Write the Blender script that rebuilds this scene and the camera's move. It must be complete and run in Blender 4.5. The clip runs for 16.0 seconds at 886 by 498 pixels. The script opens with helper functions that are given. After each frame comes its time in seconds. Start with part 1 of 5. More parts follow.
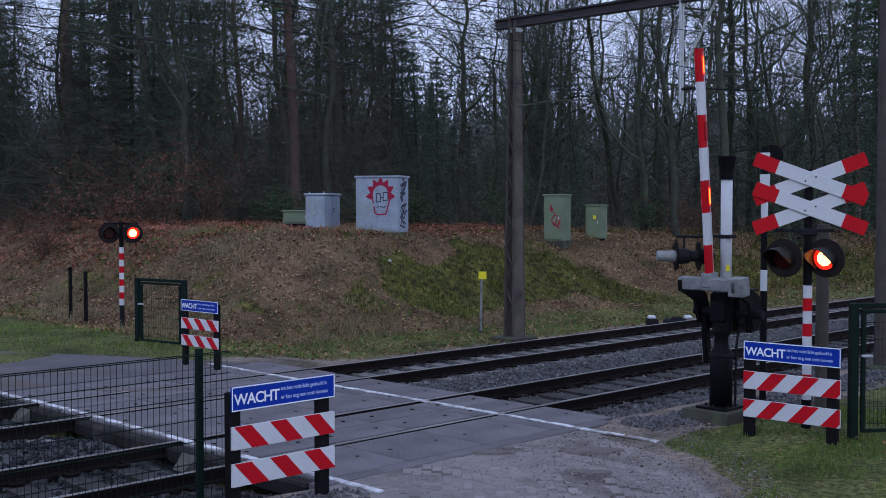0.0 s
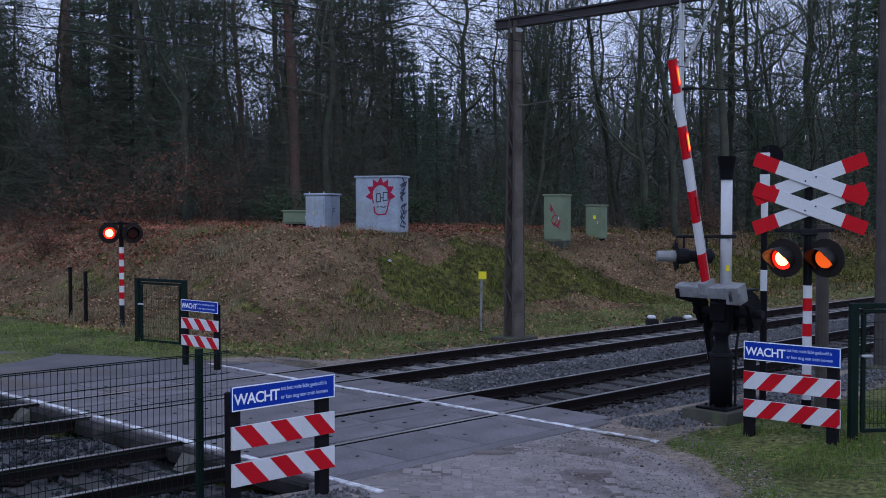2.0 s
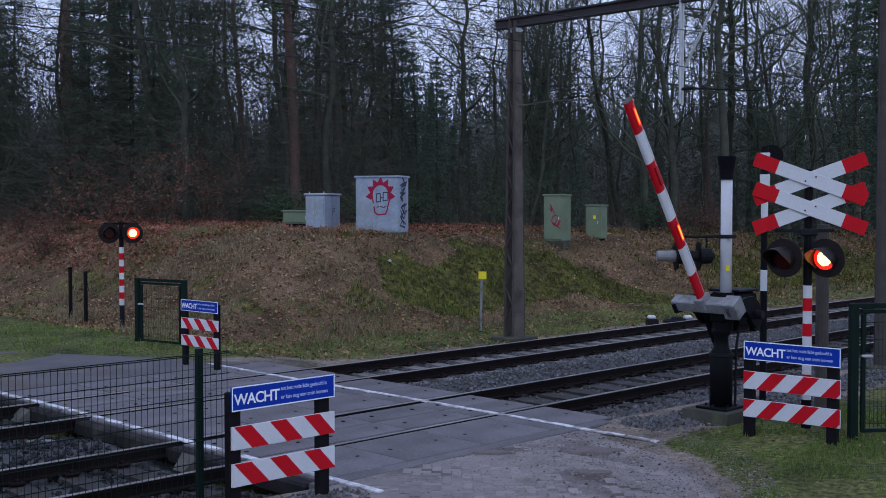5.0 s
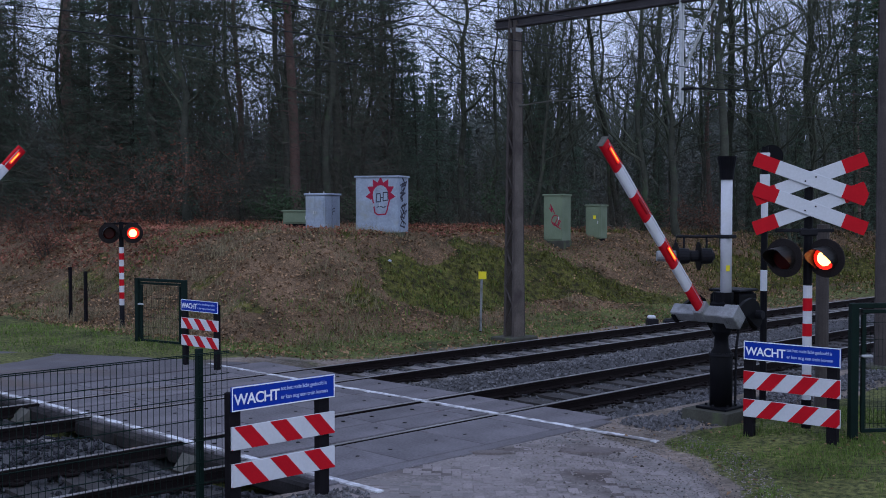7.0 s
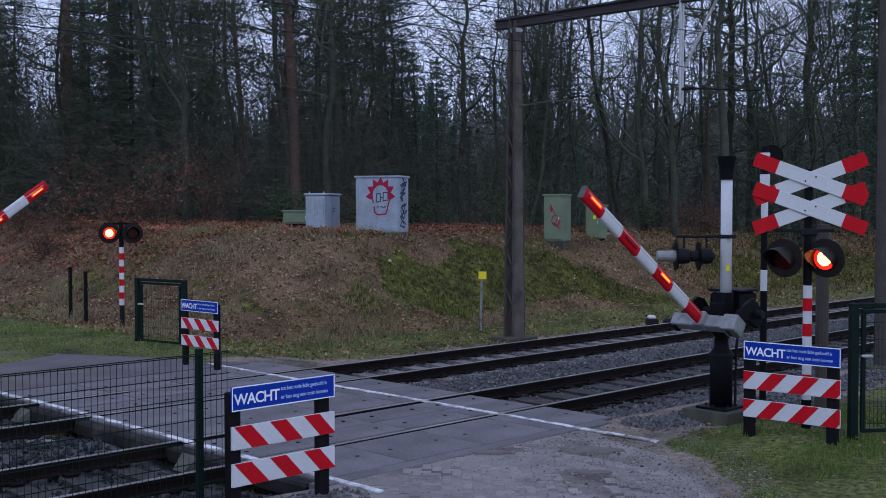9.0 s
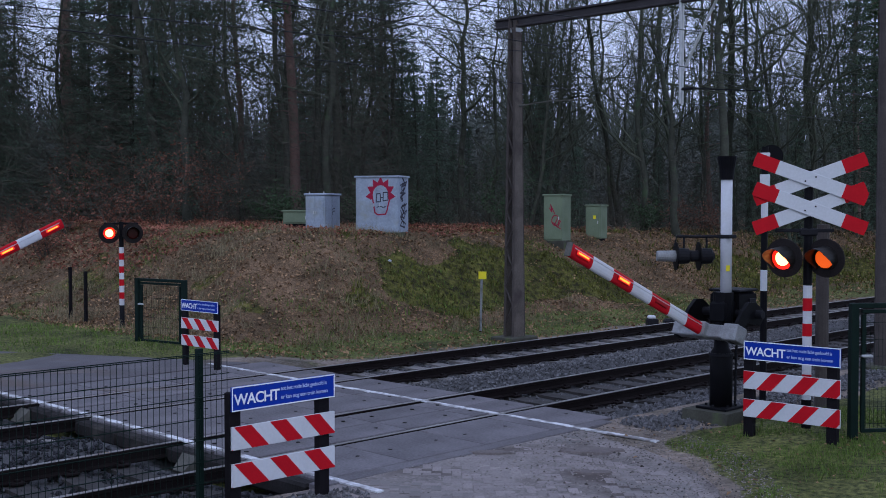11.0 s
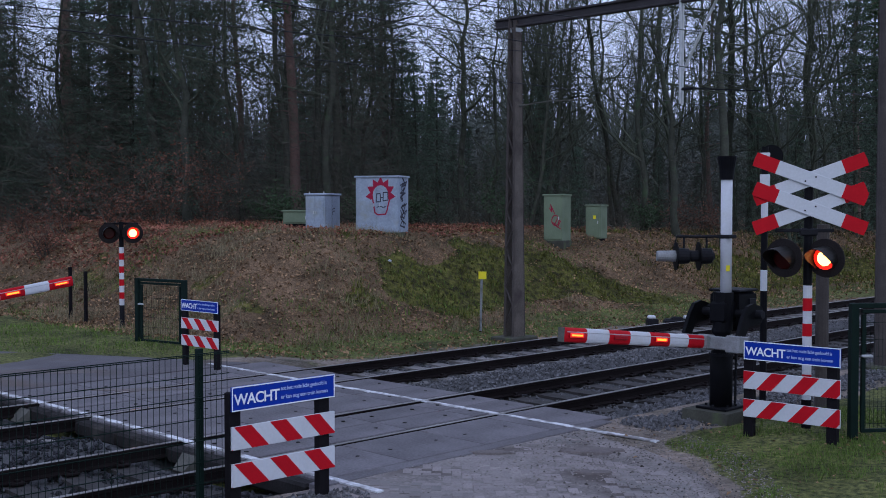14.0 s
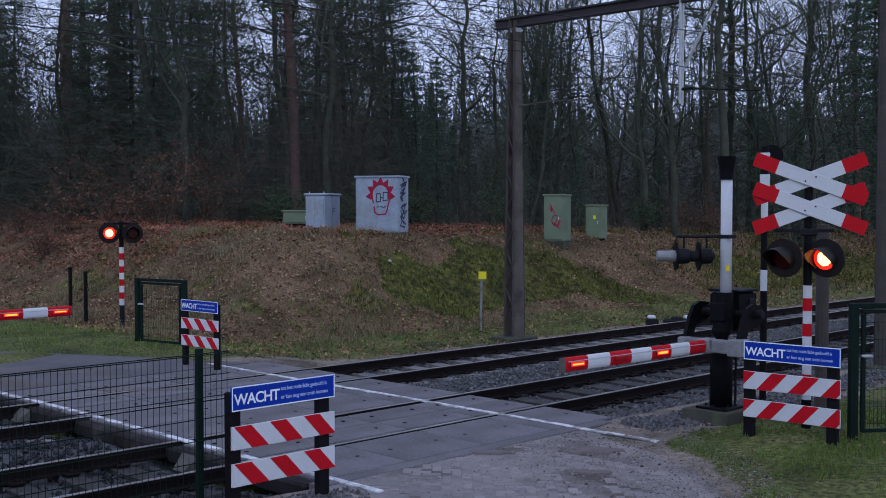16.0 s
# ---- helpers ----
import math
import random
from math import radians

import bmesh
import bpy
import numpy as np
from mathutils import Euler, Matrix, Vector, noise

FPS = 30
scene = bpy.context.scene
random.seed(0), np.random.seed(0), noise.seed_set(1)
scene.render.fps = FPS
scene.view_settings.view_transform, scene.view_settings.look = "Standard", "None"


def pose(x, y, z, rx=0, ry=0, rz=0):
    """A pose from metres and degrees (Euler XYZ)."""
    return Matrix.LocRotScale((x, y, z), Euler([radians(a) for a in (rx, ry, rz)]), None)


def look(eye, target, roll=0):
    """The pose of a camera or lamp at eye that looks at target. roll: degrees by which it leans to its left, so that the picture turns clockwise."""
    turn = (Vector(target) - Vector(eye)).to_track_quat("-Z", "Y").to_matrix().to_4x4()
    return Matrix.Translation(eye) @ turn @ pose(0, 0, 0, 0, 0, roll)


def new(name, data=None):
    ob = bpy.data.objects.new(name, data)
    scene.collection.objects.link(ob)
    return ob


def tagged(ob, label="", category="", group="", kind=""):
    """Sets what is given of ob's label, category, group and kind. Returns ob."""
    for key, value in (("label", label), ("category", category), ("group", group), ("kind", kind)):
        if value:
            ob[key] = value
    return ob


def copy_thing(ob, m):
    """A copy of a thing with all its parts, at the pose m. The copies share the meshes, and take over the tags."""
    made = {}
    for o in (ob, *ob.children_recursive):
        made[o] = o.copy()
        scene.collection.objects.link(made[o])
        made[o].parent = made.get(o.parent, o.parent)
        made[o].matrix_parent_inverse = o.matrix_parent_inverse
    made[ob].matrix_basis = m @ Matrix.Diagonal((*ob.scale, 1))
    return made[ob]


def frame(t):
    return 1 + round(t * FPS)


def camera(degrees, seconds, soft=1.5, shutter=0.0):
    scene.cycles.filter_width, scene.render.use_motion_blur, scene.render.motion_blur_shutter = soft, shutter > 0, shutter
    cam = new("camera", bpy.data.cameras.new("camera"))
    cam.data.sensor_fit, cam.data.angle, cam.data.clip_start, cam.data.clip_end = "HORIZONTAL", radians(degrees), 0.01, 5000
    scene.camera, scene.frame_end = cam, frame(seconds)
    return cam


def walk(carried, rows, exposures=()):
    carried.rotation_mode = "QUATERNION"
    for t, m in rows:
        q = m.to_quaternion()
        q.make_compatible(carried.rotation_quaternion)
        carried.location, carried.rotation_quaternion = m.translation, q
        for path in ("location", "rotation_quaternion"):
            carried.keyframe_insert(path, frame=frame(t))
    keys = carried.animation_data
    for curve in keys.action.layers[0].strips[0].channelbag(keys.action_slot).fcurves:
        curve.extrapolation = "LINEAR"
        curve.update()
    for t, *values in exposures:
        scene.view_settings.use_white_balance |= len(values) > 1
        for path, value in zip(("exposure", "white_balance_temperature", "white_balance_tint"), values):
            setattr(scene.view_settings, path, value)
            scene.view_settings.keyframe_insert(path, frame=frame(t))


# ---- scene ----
cam = camera(42.6, 16.0, soft=0.95)
EYE = pose(0, 0, 2.8, 87.92, 0, -45)
walk(cam, [(0.0, EYE), (16.0, EYE)], [(0.0, -0.16, 5900, -9), (9.0, -0.16, 5900, -9), (14.0, -0.18, 5900, -9), (16.0, -0.22, 5900, -9)])

# ---- world and sun: an overcast winter dusk ----
world = bpy.data.worlds.new("overcast_dusk")
scene.world = world
world.use_nodes = True
wn, wl = world.node_tree.nodes, world.node_tree.links
sky = wn.new("ShaderNodeTexSky")
sky.sky_type, sky.sun_disc = "NISHITA", False
sky.sun_elevation, sky.sun_rotation = radians(9), radians(200)
sky.air_density, sky.dust_density, sky.ozone_density = 1.0, 3.0, 3.0
soft_sky = wn.new("ShaderNodeMixRGB")
soft_sky.inputs[0].default_value = 0.88
soft_sky.inputs[2].default_value = (6.5, 6.45, 9.8, 1)
wl.new(sky.outputs[0], soft_sky.inputs[1])
wl.new(soft_sky.outputs[0], wn["Background"].inputs[0])
wn["Background"].inputs[1].default_value = 0.15
sun = new("sun", bpy.data.lights.new("sun", "SUN"))
sun.data.energy, sun.data.angle, sun.data.color = 0.5, radians(40), (1.0, 0.93, 0.9)
sun.matrix_world = look((-20, -14, 30), (12, 12, 0))


# ---- materials ----
def mat(name, color, rough=0.7, metal=0.0, var=0.25, scale=6.0, fine=60.0, bump=0.2, dirt=None, dirt_amount=0.0, spec=0.18, detail=6.0, rand=0.0, island=0.0):
    """A surface with broad stains, fine grain and relief."""
    m = bpy.data.materials.new(name)
    m.use_nodes = True
    n, l = m.node_tree.nodes, m.node_tree.links
    b = n["Principled BSDF"]
    b.inputs["Roughness"].default_value, b.inputs["Metallic"].default_value = rough, metal
    b.inputs["Specular IOR Level"].default_value = spec
    co = n.new("ShaderNodeTexCoord")
    big, small = n.new("ShaderNodeTexNoise"), n.new("ShaderNodeTexNoise")
    for t, s in ((big, scale), (small, fine)):
        t.inputs["Scale"].default_value, t.inputs["Detail"].default_value = s, detail
        l.new(co.outputs["Object"], t.inputs["Vector"])
    mix = n.new("ShaderNodeMixRGB")
    mix.blend_type, mix.inputs[0].default_value = "MIX", 0.45
    l.new(big.outputs["Fac"], mix.inputs[1])
    l.new(small.outputs["Fac"], mix.inputs[2])
    ramp = n.new("ShaderNodeValToRGB")
    c = Vector(color)
    ramp.color_ramp.elements[0].position, ramp.color_ramp.elements[1].position = 0.32, 0.68
    ramp.color_ramp.elements[0].color = (*(c * (1 - var)), 1)
    ramp.color_ramp.elements[1].color = (*(c * (1 + var)), 1)
    l.new(mix.outputs[0], ramp.inputs[0])
    out = ramp.outputs[0]
    if dirt is not None:
        d = n.new("ShaderNodeTexNoise")
        d.inputs["Scale"].default_value, d.inputs["Detail"].default_value = scale * 0.7, 8
        off = n.new("ShaderNodeVectorMath")
        off.inputs[1].default_value = (7.3, 2.1, 4.4)
        l.new(co.outputs["Object"], off.inputs[0])
        l.new(off.outputs[0], d.inputs["Vector"])
        r = n.new("ShaderNodeValToRGB")
        r.color_ramp.elements[0].position, r.color_ramp.elements[1].position = 0.62 - 0.3 * dirt_amount, 0.78 - 0.3 * dirt_amount
        l.new(d.outputs["Fac"], r.inputs[0])
        dm = n.new("ShaderNodeMixRGB")
        dm.inputs[2].default_value = (*dirt, 1)
        l.new(r.outputs[0], dm.inputs[0])
        l.new(out, dm.inputs[1])
        out = dm.outputs[0]
    if rand or island:
        hs = n.new("ShaderNodeHueSaturation")
        mr = n.new("ShaderNodeMapRange")
        k = rand or island
        mr.inputs[3].default_value, mr.inputs[4].default_value = 1 - k, 1 + k
        src = n.new("ShaderNodeObjectInfo").outputs["Random"] if rand else n.new("ShaderNodeNewGeometry").outputs["Random Per Island"]
        l.new(src, mr.inputs[0])
        l.new(mr.outputs[0], hs.inputs["Value"])
        l.new(out, hs.inputs["Color"])
        out = hs.outputs[0]
    l.new(out, b.inputs["Base Color"])
    if bump:
        bp = n.new("ShaderNodeBump")
        bp.inputs["Strength"].default_value, bp.inputs["Distance"].default_value = bump, 0.02
        l.new(mix.outputs[0], bp.inputs["Height"])
        l.new(bp.outputs[0], b.inputs["Normal"])
    return m


def glow(name, color, strength):
    m = bpy.data.materials.new(name)
    m.use_nodes = True
    b = m.node_tree.nodes["Principled BSDF"]
    b.inputs["Base Color"].default_value = (*color, 1)
    b.inputs["Emission Color"].default_value = (*color, 1)
    b.inputs["Emission Strength"].default_value = strength
    return m


M_BALLAST = mat("ballast", (0.058, 0.057, 0.061), 0.9, var=0.5, scale=3, fine=45, bump=1.0, island=0.35, spec=0.1)
M_STONE_DARK = mat("grimy_ballast_stone", (0.034, 0.034, 0.04), 0.85, var=0.35, scale=2, fine=30, bump=0.3, island=0.5, spec=0.1)
M_STONE = mat("ballast_stone", (0.1, 0.098, 0.107), 0.85, var=0.3, scale=2, fine=30, bump=0.3, island=0.45, spec=0.1)
M_RAIL = mat("rail_rust", (0.012, 0.009, 0.0095), 0.7, 0.3, var=0.3, scale=4, fine=70, spec=0.06)
M_RAILTOP = mat("rail_head", (0.33, 0.31, 0.31), 0.32, 0.9, var=0.15, scale=2, fine=90, bump=0.05)
M_SLEEPER = mat("sleeper_concrete", (0.14, 0.13, 0.13), 0.9, var=0.3, scale=5, fine=50, rand=0.2)
M_SLEEPER_OLD = mat("sleeper_tarred", (0.046, 0.042, 0.043), 0.85, var=0.4, scale=6, fine=60, rand=0.25)
M_SLAB = mat("crossing_slab", (0.118, 0.109, 0.121), 0.78, var=0.4, scale=1.3, fine=35, bump=0.45, dirt=(0.08, 0.068, 0.068), dirt_amount=0.3, rand=0.1)
M_DARKEDGE = mat("black_edge_grime", (0.022, 0.02, 0.021), 0.9, var=0.45, scale=4, fine=40, bump=0.5, dirt=(0.05, 0.045, 0.043), dirt_amount=0.25, spec=0.08)
M_RUBBER = mat("black_rubber", (0.018, 0.018, 0.018), 0.8, var=0.3, spec=0.06)
M_ASPHALT = mat("asphalt", (0.1, 0.092, 0.102), 0.85, var=0.42, scale=0.9, fine=80, bump=0.3, dirt=(0.1, 0.075, 0.06), dirt_amount=0.25)
M_BRICK = mat("paving_brick", (0.215, 0.19, 0.192), 0.85, var=0.34, scale=1.2, fine=60, bump=0.6, dirt=(0.15, 0.138, 0.138), dirt_amount=0.55, rand=0.12)
M_LINE = mat("road_paint", (0.58, 0.58, 0.62), 0.7, var=0.25, scale=7, fine=40, bump=0.1, dirt=(0.2, 0.19, 0.195), dirt_amount=0.62)
M_BLACK = mat("black_paint", (0.006, 0.006, 0.008), 0.5, var=0.3, scale=5, fine=60, bump=0.05, spec=0.06)
M_DARKGREY = mat("dark_steel", (0.016, 0.016, 0.02), 0.55, 0.2, var=0.25, spec=0.06)
M_ALU = mat("galvanised_steel", (0.42, 0.43, 0.46), 0.5, 0.35, var=0.18, scale=8, fine=90, bump=0.05)
M_WHITE = mat("white_enamel", (0.52, 0.53, 0.58), 0.45, var=0.08, scale=3, fine=40, bump=0.03, dirt=(0.45, 0.44, 0.43), dirt_amount=0.1, spec=0.1)
M_RED = mat("red_reflective", (0.4, 0.004, 0.014), 0.55, var=0.12, scale=4, fine=50, bump=0.03, spec=0.1)
M_BLUE = mat("blue_sign", (0.008, 0.03, 0.3), 0.55, var=0.08, scale=4, fine=50, bump=0.02, spec=0.1)
M_SIGNTEXT = mat("sign_lettering", (0.75, 0.77, 0.85), 0.5, var=0.04, bump=0)
M_SIGNTEXT2 = mat("faint_lettering", (0.36, 0.43, 0.7), 0.5, var=0.1, bump=0)
M_POSTWOOD = mat("dark_plastic_post", (0.009, 0.008, 0.01), 0.8, var=0.3, scale=8, fine=80, spec=0.06)
M_GREEN = mat("green_fence_paint", (0.007, 0.015, 0.013), 0.5, var=0.2, scale=5, fine=70, bump=0.05, spec=0.06)
M_LENSOFF = mat("dark_red_lens", (0.035, 0.001, 0.001), 0.35, var=0.2, bump=0, spec=0.15)
M_LENSFADE = glow("lamp_fading", (1.0, 0.11, 0.01), 0.9)
M_HOOD = mat("hood_black", (0.01, 0.009, 0.009), 0.5, var=0.2, bump=0, spec=0.3)
M_LENSON = glow("lamp_lit", (1.0, 0.34, 0.1), 9.0)
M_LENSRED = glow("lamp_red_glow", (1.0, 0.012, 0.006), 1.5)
M_BOOMLIT = glow("boom_lamp_lit", (1.0, 0.2, 0.02), 3.2)
M_BOARD = mat("target_board_black", (0.02, 0.017, 0.018), 0.8, var=0.3, scale=6, fine=50, bump=0.05, spec=0.06)
M_BOOMOFF = mat("boom_lamp_off", (0.27, 0.004, 0.012), 0.35, var=0.15, bump=0)
M_BOOMRED = glow("boom_lamp_red", (0.85, 0.012, 0.008), 0.5)
M_GALV = mat("dull_galvanised", (0.23, 0.235, 0.25), 0.55, 0.3, var=0.3, scale=6, fine=60, bump=0.05, dirt=(0.12, 0.12, 0.12), dirt_amount=0.3)
M_CABINET = mat("grey_cabinet", (0.27, 0.31, 0.39), 0.6, var=0.25, scale=2.5, fine=22, bump=0.05, dirt=(0.25, 0.26, 0.24), dirt_amount=0.15)
M_CABGREEN = mat("green_cabinet", (0.15, 0.185, 0.125), 0.65, var=0.2, scale=2, fine=40, bump=0.05, dirt=(0.12, 0.15, 0.09), dirt_amount=0.2)
M_SPRAYRED = mat("red_spray_paint", (0.26, 0.008, 0.04), 0.6, var=0.1, bump=0)
M_SPRAYBLACK = mat("black_spray_paint", (0.03, 0.03, 0.05), 0.6, var=0.1, bump=0)
M_CONCRETE = mat("weathered_concrete", (0.055, 0.054, 0.044), 0.9, var=0.3, scale=4, fine=40, bump=0.4, dirt=(0.08, 0.1, 0.045), dirt_amount=0.3)
M_BEAM = mat("dark_beam_steel", (0.04, 0.036, 0.04), 0.7, 0.2, var=0.35, scale=2, fine=40)
M_MASTPLATE = mat("weathered_mast_plate", (0.1, 0.086, 0.078), 0.8, 0.1, var=0.4, scale=2, fine=30, dirt=(0.05, 0.04, 0.04), dirt_amount=0.4)
M_MAST = mat("rusty_mast_steel", (0.062, 0.053, 0.052), 0.75, 0.2, var=0.3, scale=4, fine=50)
M_WOODGREY = mat("grey_weathered_wood", (0.085, 0.082, 0.075), 0.9, var=0.3, scale=6, fine=40)
M_ROADDIRT = mat("road_dirt", (0.185, 0.165, 0.163), 0.95, var=0.5, scale=1.6, fine=28, bump=0.8, dirt=(0.075, 0.062, 0.06), dirt_amount=0.35)
M_GRIT = mat("road_grit", (0.15, 0.132, 0.126), 0.95, var=0.3, scale=4, fine=30, bump=0, island=0.8)
M_MUD = mat("damp_mud", (0.115, 0.098, 0.097), 0.8, var=0.35, scale=3, fine=30, bump=0.4)
M_YELLOW = mat("yellow_marker", (0.7, 0.6, 0.03), 0.5, var=0.1, bump=0)
M_WIRE = mat("wire", (0.03, 0.03, 0.035), 0.6, 0.3, var=0.1, bump=0, spec=0.06)
M_BARK = mat("bark", (0.042, 0.044, 0.036), 0.95, var=0.4, scale=3, fine=25, bump=0.6, dirt=(0.055, 0.075, 0.045), dirt_amount=0.3, rand=0.35, spec=0.1)
M_PINEBARK = mat("pine_bark", (0.095, 0.062, 0.055), 0.95, var=0.4, scale=2, fine=22, bump=0.7, dirt=(0.05, 0.055, 0.04), dirt_amount=0.3, rand=0.3)
M_TWIG = mat("twigs", (0.062, 0.069, 0.052), 0.95, var=0.3, scale=1.5, fine=20, bump=0, rand=0.3, spec=0.1)
M_NEEDLE = mat("conifer_needles", (0.062, 0.086, 0.064), 0.8, var=0.4, scale=0.8, fine=9, bump=0, island=0.4, spec=0.1)
M_PINENEEDLE = mat("pine_needles", (0.048, 0.078, 0.04), 0.8, var=0.4, scale=0.8, fine=9, bump=0, island=0.4, spec=0.1)
M_BRUSH = mat("brush_twigs", (0.068, 0.063, 0.053), 0.95, var=0.35, scale=0.6, fine=9, bump=0, island=0.4, spec=0.1)
M_REDLEAF = mat("beech_litter", (0.2, 0.082, 0.058), 0.85, var=0.45, scale=0.6, fine=10, bump=0, island=0.6, spec=0.1)
M_BEECHLEAF = mat("dry_beech_leaves", (0.125, 0.06, 0.042), 0.85, var=0.35, scale=1.0, fine=12, bump=0, island=0.4)
M_LEAF = mat("fallen_leaves", (0.2, 0.128, 0.076), 0.85, var=0.5, scale=0.5, fine=10, bump=0, island=0.7, spec=0.1)
M_GRASS = mat("grass_blades", (0.105, 0.15, 0.036), 0.85, var=0.35, scale=0.5, fine=10, bump=0, island=0.4, spec=0.1)
M_FARWOOD = mat("far_wood", (0.095, 0.105, 0.096), 0.95, var=0.3, scale=0.15, fine=1.5, bump=0, island=0.35, spec=0.1)
M_DRYGRASS = mat("dry_grass", (0.19, 0.16, 0.1), 0.9, var=0.3, scale=0.7, fine=10, bump=0, island=0.35)
M_BRICKREST = mat("paving_bricks", (0.215, 0.19, 0.192), 0.85, var=0.34, scale=1.2, fine=60, bump=0.6, dirt=(0.15, 0.138, 0.138), dirt_amount=0.55, island=0.12)
M_MOSS = mat("moss_tufts", (0.082, 0.084, 0.02), 0.9, var=0.75, scale=1.1, fine=9, bump=0, island=0.5)


def ground_mat():
    """Grass verge, worn dirt, leaf litter and moss, by where they lie."""
    m = bpy.data.materials.new("woodland_ground")
    m.use_nodes = True
    n, l = m.node_tree.nodes, m.node_tree.links
    b = n["Principled BSDF"]
    b.inputs["Roughness"].default_value, b.inputs["Specular IOR Level"].default_value = 0.95, 0.15
    co = n.new("ShaderNodeTexCoord")

    def noise_tex(s, d=8, rough=0.6):
        t = n.new("ShaderNodeTexNoise")
        t.inputs["Scale"].default_value, t.inputs["Detail"].default_value, t.inputs["Roughness"].default_value = s, d, rough
        l.new(co.outputs["Object"], t.inputs["Vector"])
        return t.outputs["Fac"]

    def ramp2(src, p0, c0, p1, c1):
        r = n.new("ShaderNodeValToRGB")
        r.color_ramp.elements[0].position, r.color_ramp.elements[0].color = p0, (*c0, 1)
        r.color_ramp.elements[1].position, r.color_ramp.elements[1].color = p1, (*c1, 1)
        l.new(src, r.inputs[0])
        return r.outputs[0]

    def mixed(f, a, c):
        x = n.new("ShaderNodeMixRGB")
        l.new(f, x.inputs[0]); l.new(a, x.inputs[1]); l.new(c, x.inputs[2])
        return x.outputs[0]

    fine, mid = noise_tex(14), noise_tex(1.3)
    grass = ramp2(fine, 0.36, (0.024, 0.03, 0.012), 0.7, (0.135, 0.145, 0.05))
    dirt = ramp2(fine, 0.3, (0.1, 0.085, 0.075), 0.7, (0.2, 0.175, 0.16))
    litter = ramp2(noise_tex(22, 10, 0.75), 0.36, (0.036, 0.024, 0.018), 0.66, (0.18, 0.127, 0.08))
    moss = ramp2(noise_tex(5), 0.38, (0.018, 0.017, 0.008), 0.66, (0.1, 0.1, 0.026))
    at = n.new("ShaderNodeVertexColor")
    at.layer_name = "cover"
    sep = n.new("ShaderNodeSeparateColor")
    l.new(at.outputs[0], sep.inputs[0])

    def mask(channel, src, soft=0.12):
        a = n.new("ShaderNodeMath"); a.operation = "ADD"
        l.new(sep.outputs[channel], a.inputs[0]); l.new(src, a.inputs[1])
        return ramp2(a.outputs[0], 1.0 - soft, (0, 0, 0), 1.0 + soft, (1, 1, 1))

    c = mixed(mask(0, mid), grass, dirt)
    c = mixed(mask(1, noise_tex(0.9)), c, litter)
    c = mixed(mask(2, noise_tex(0.7)), c, moss)
    tone = n.new("ShaderNodeMixRGB")
    tone.blend_type, tone.inputs[0].default_value = "MULTIPLY", 1.0
    l.new(c, tone.inputs[1])
    l.new(ramp2(noise_tex(0.8, 5, 0.65), 0.32, (0.5, 0.52, 0.46), 0.66, (1.9, 1.78, 1.7)), tone.inputs[2])
    l.new(tone.outputs[0], b.inputs["Base Color"])
    bp = n.new("ShaderNodeBump")
    bp.inputs["Strength"].default_value, bp.inputs["Distance"].default_value = 0.9, 0.08
    l.new(fine, bp.inputs["Height"])
    l.new(bp.outputs[0], b.inputs["Normal"])
    return m


M_GROUND = ground_mat()


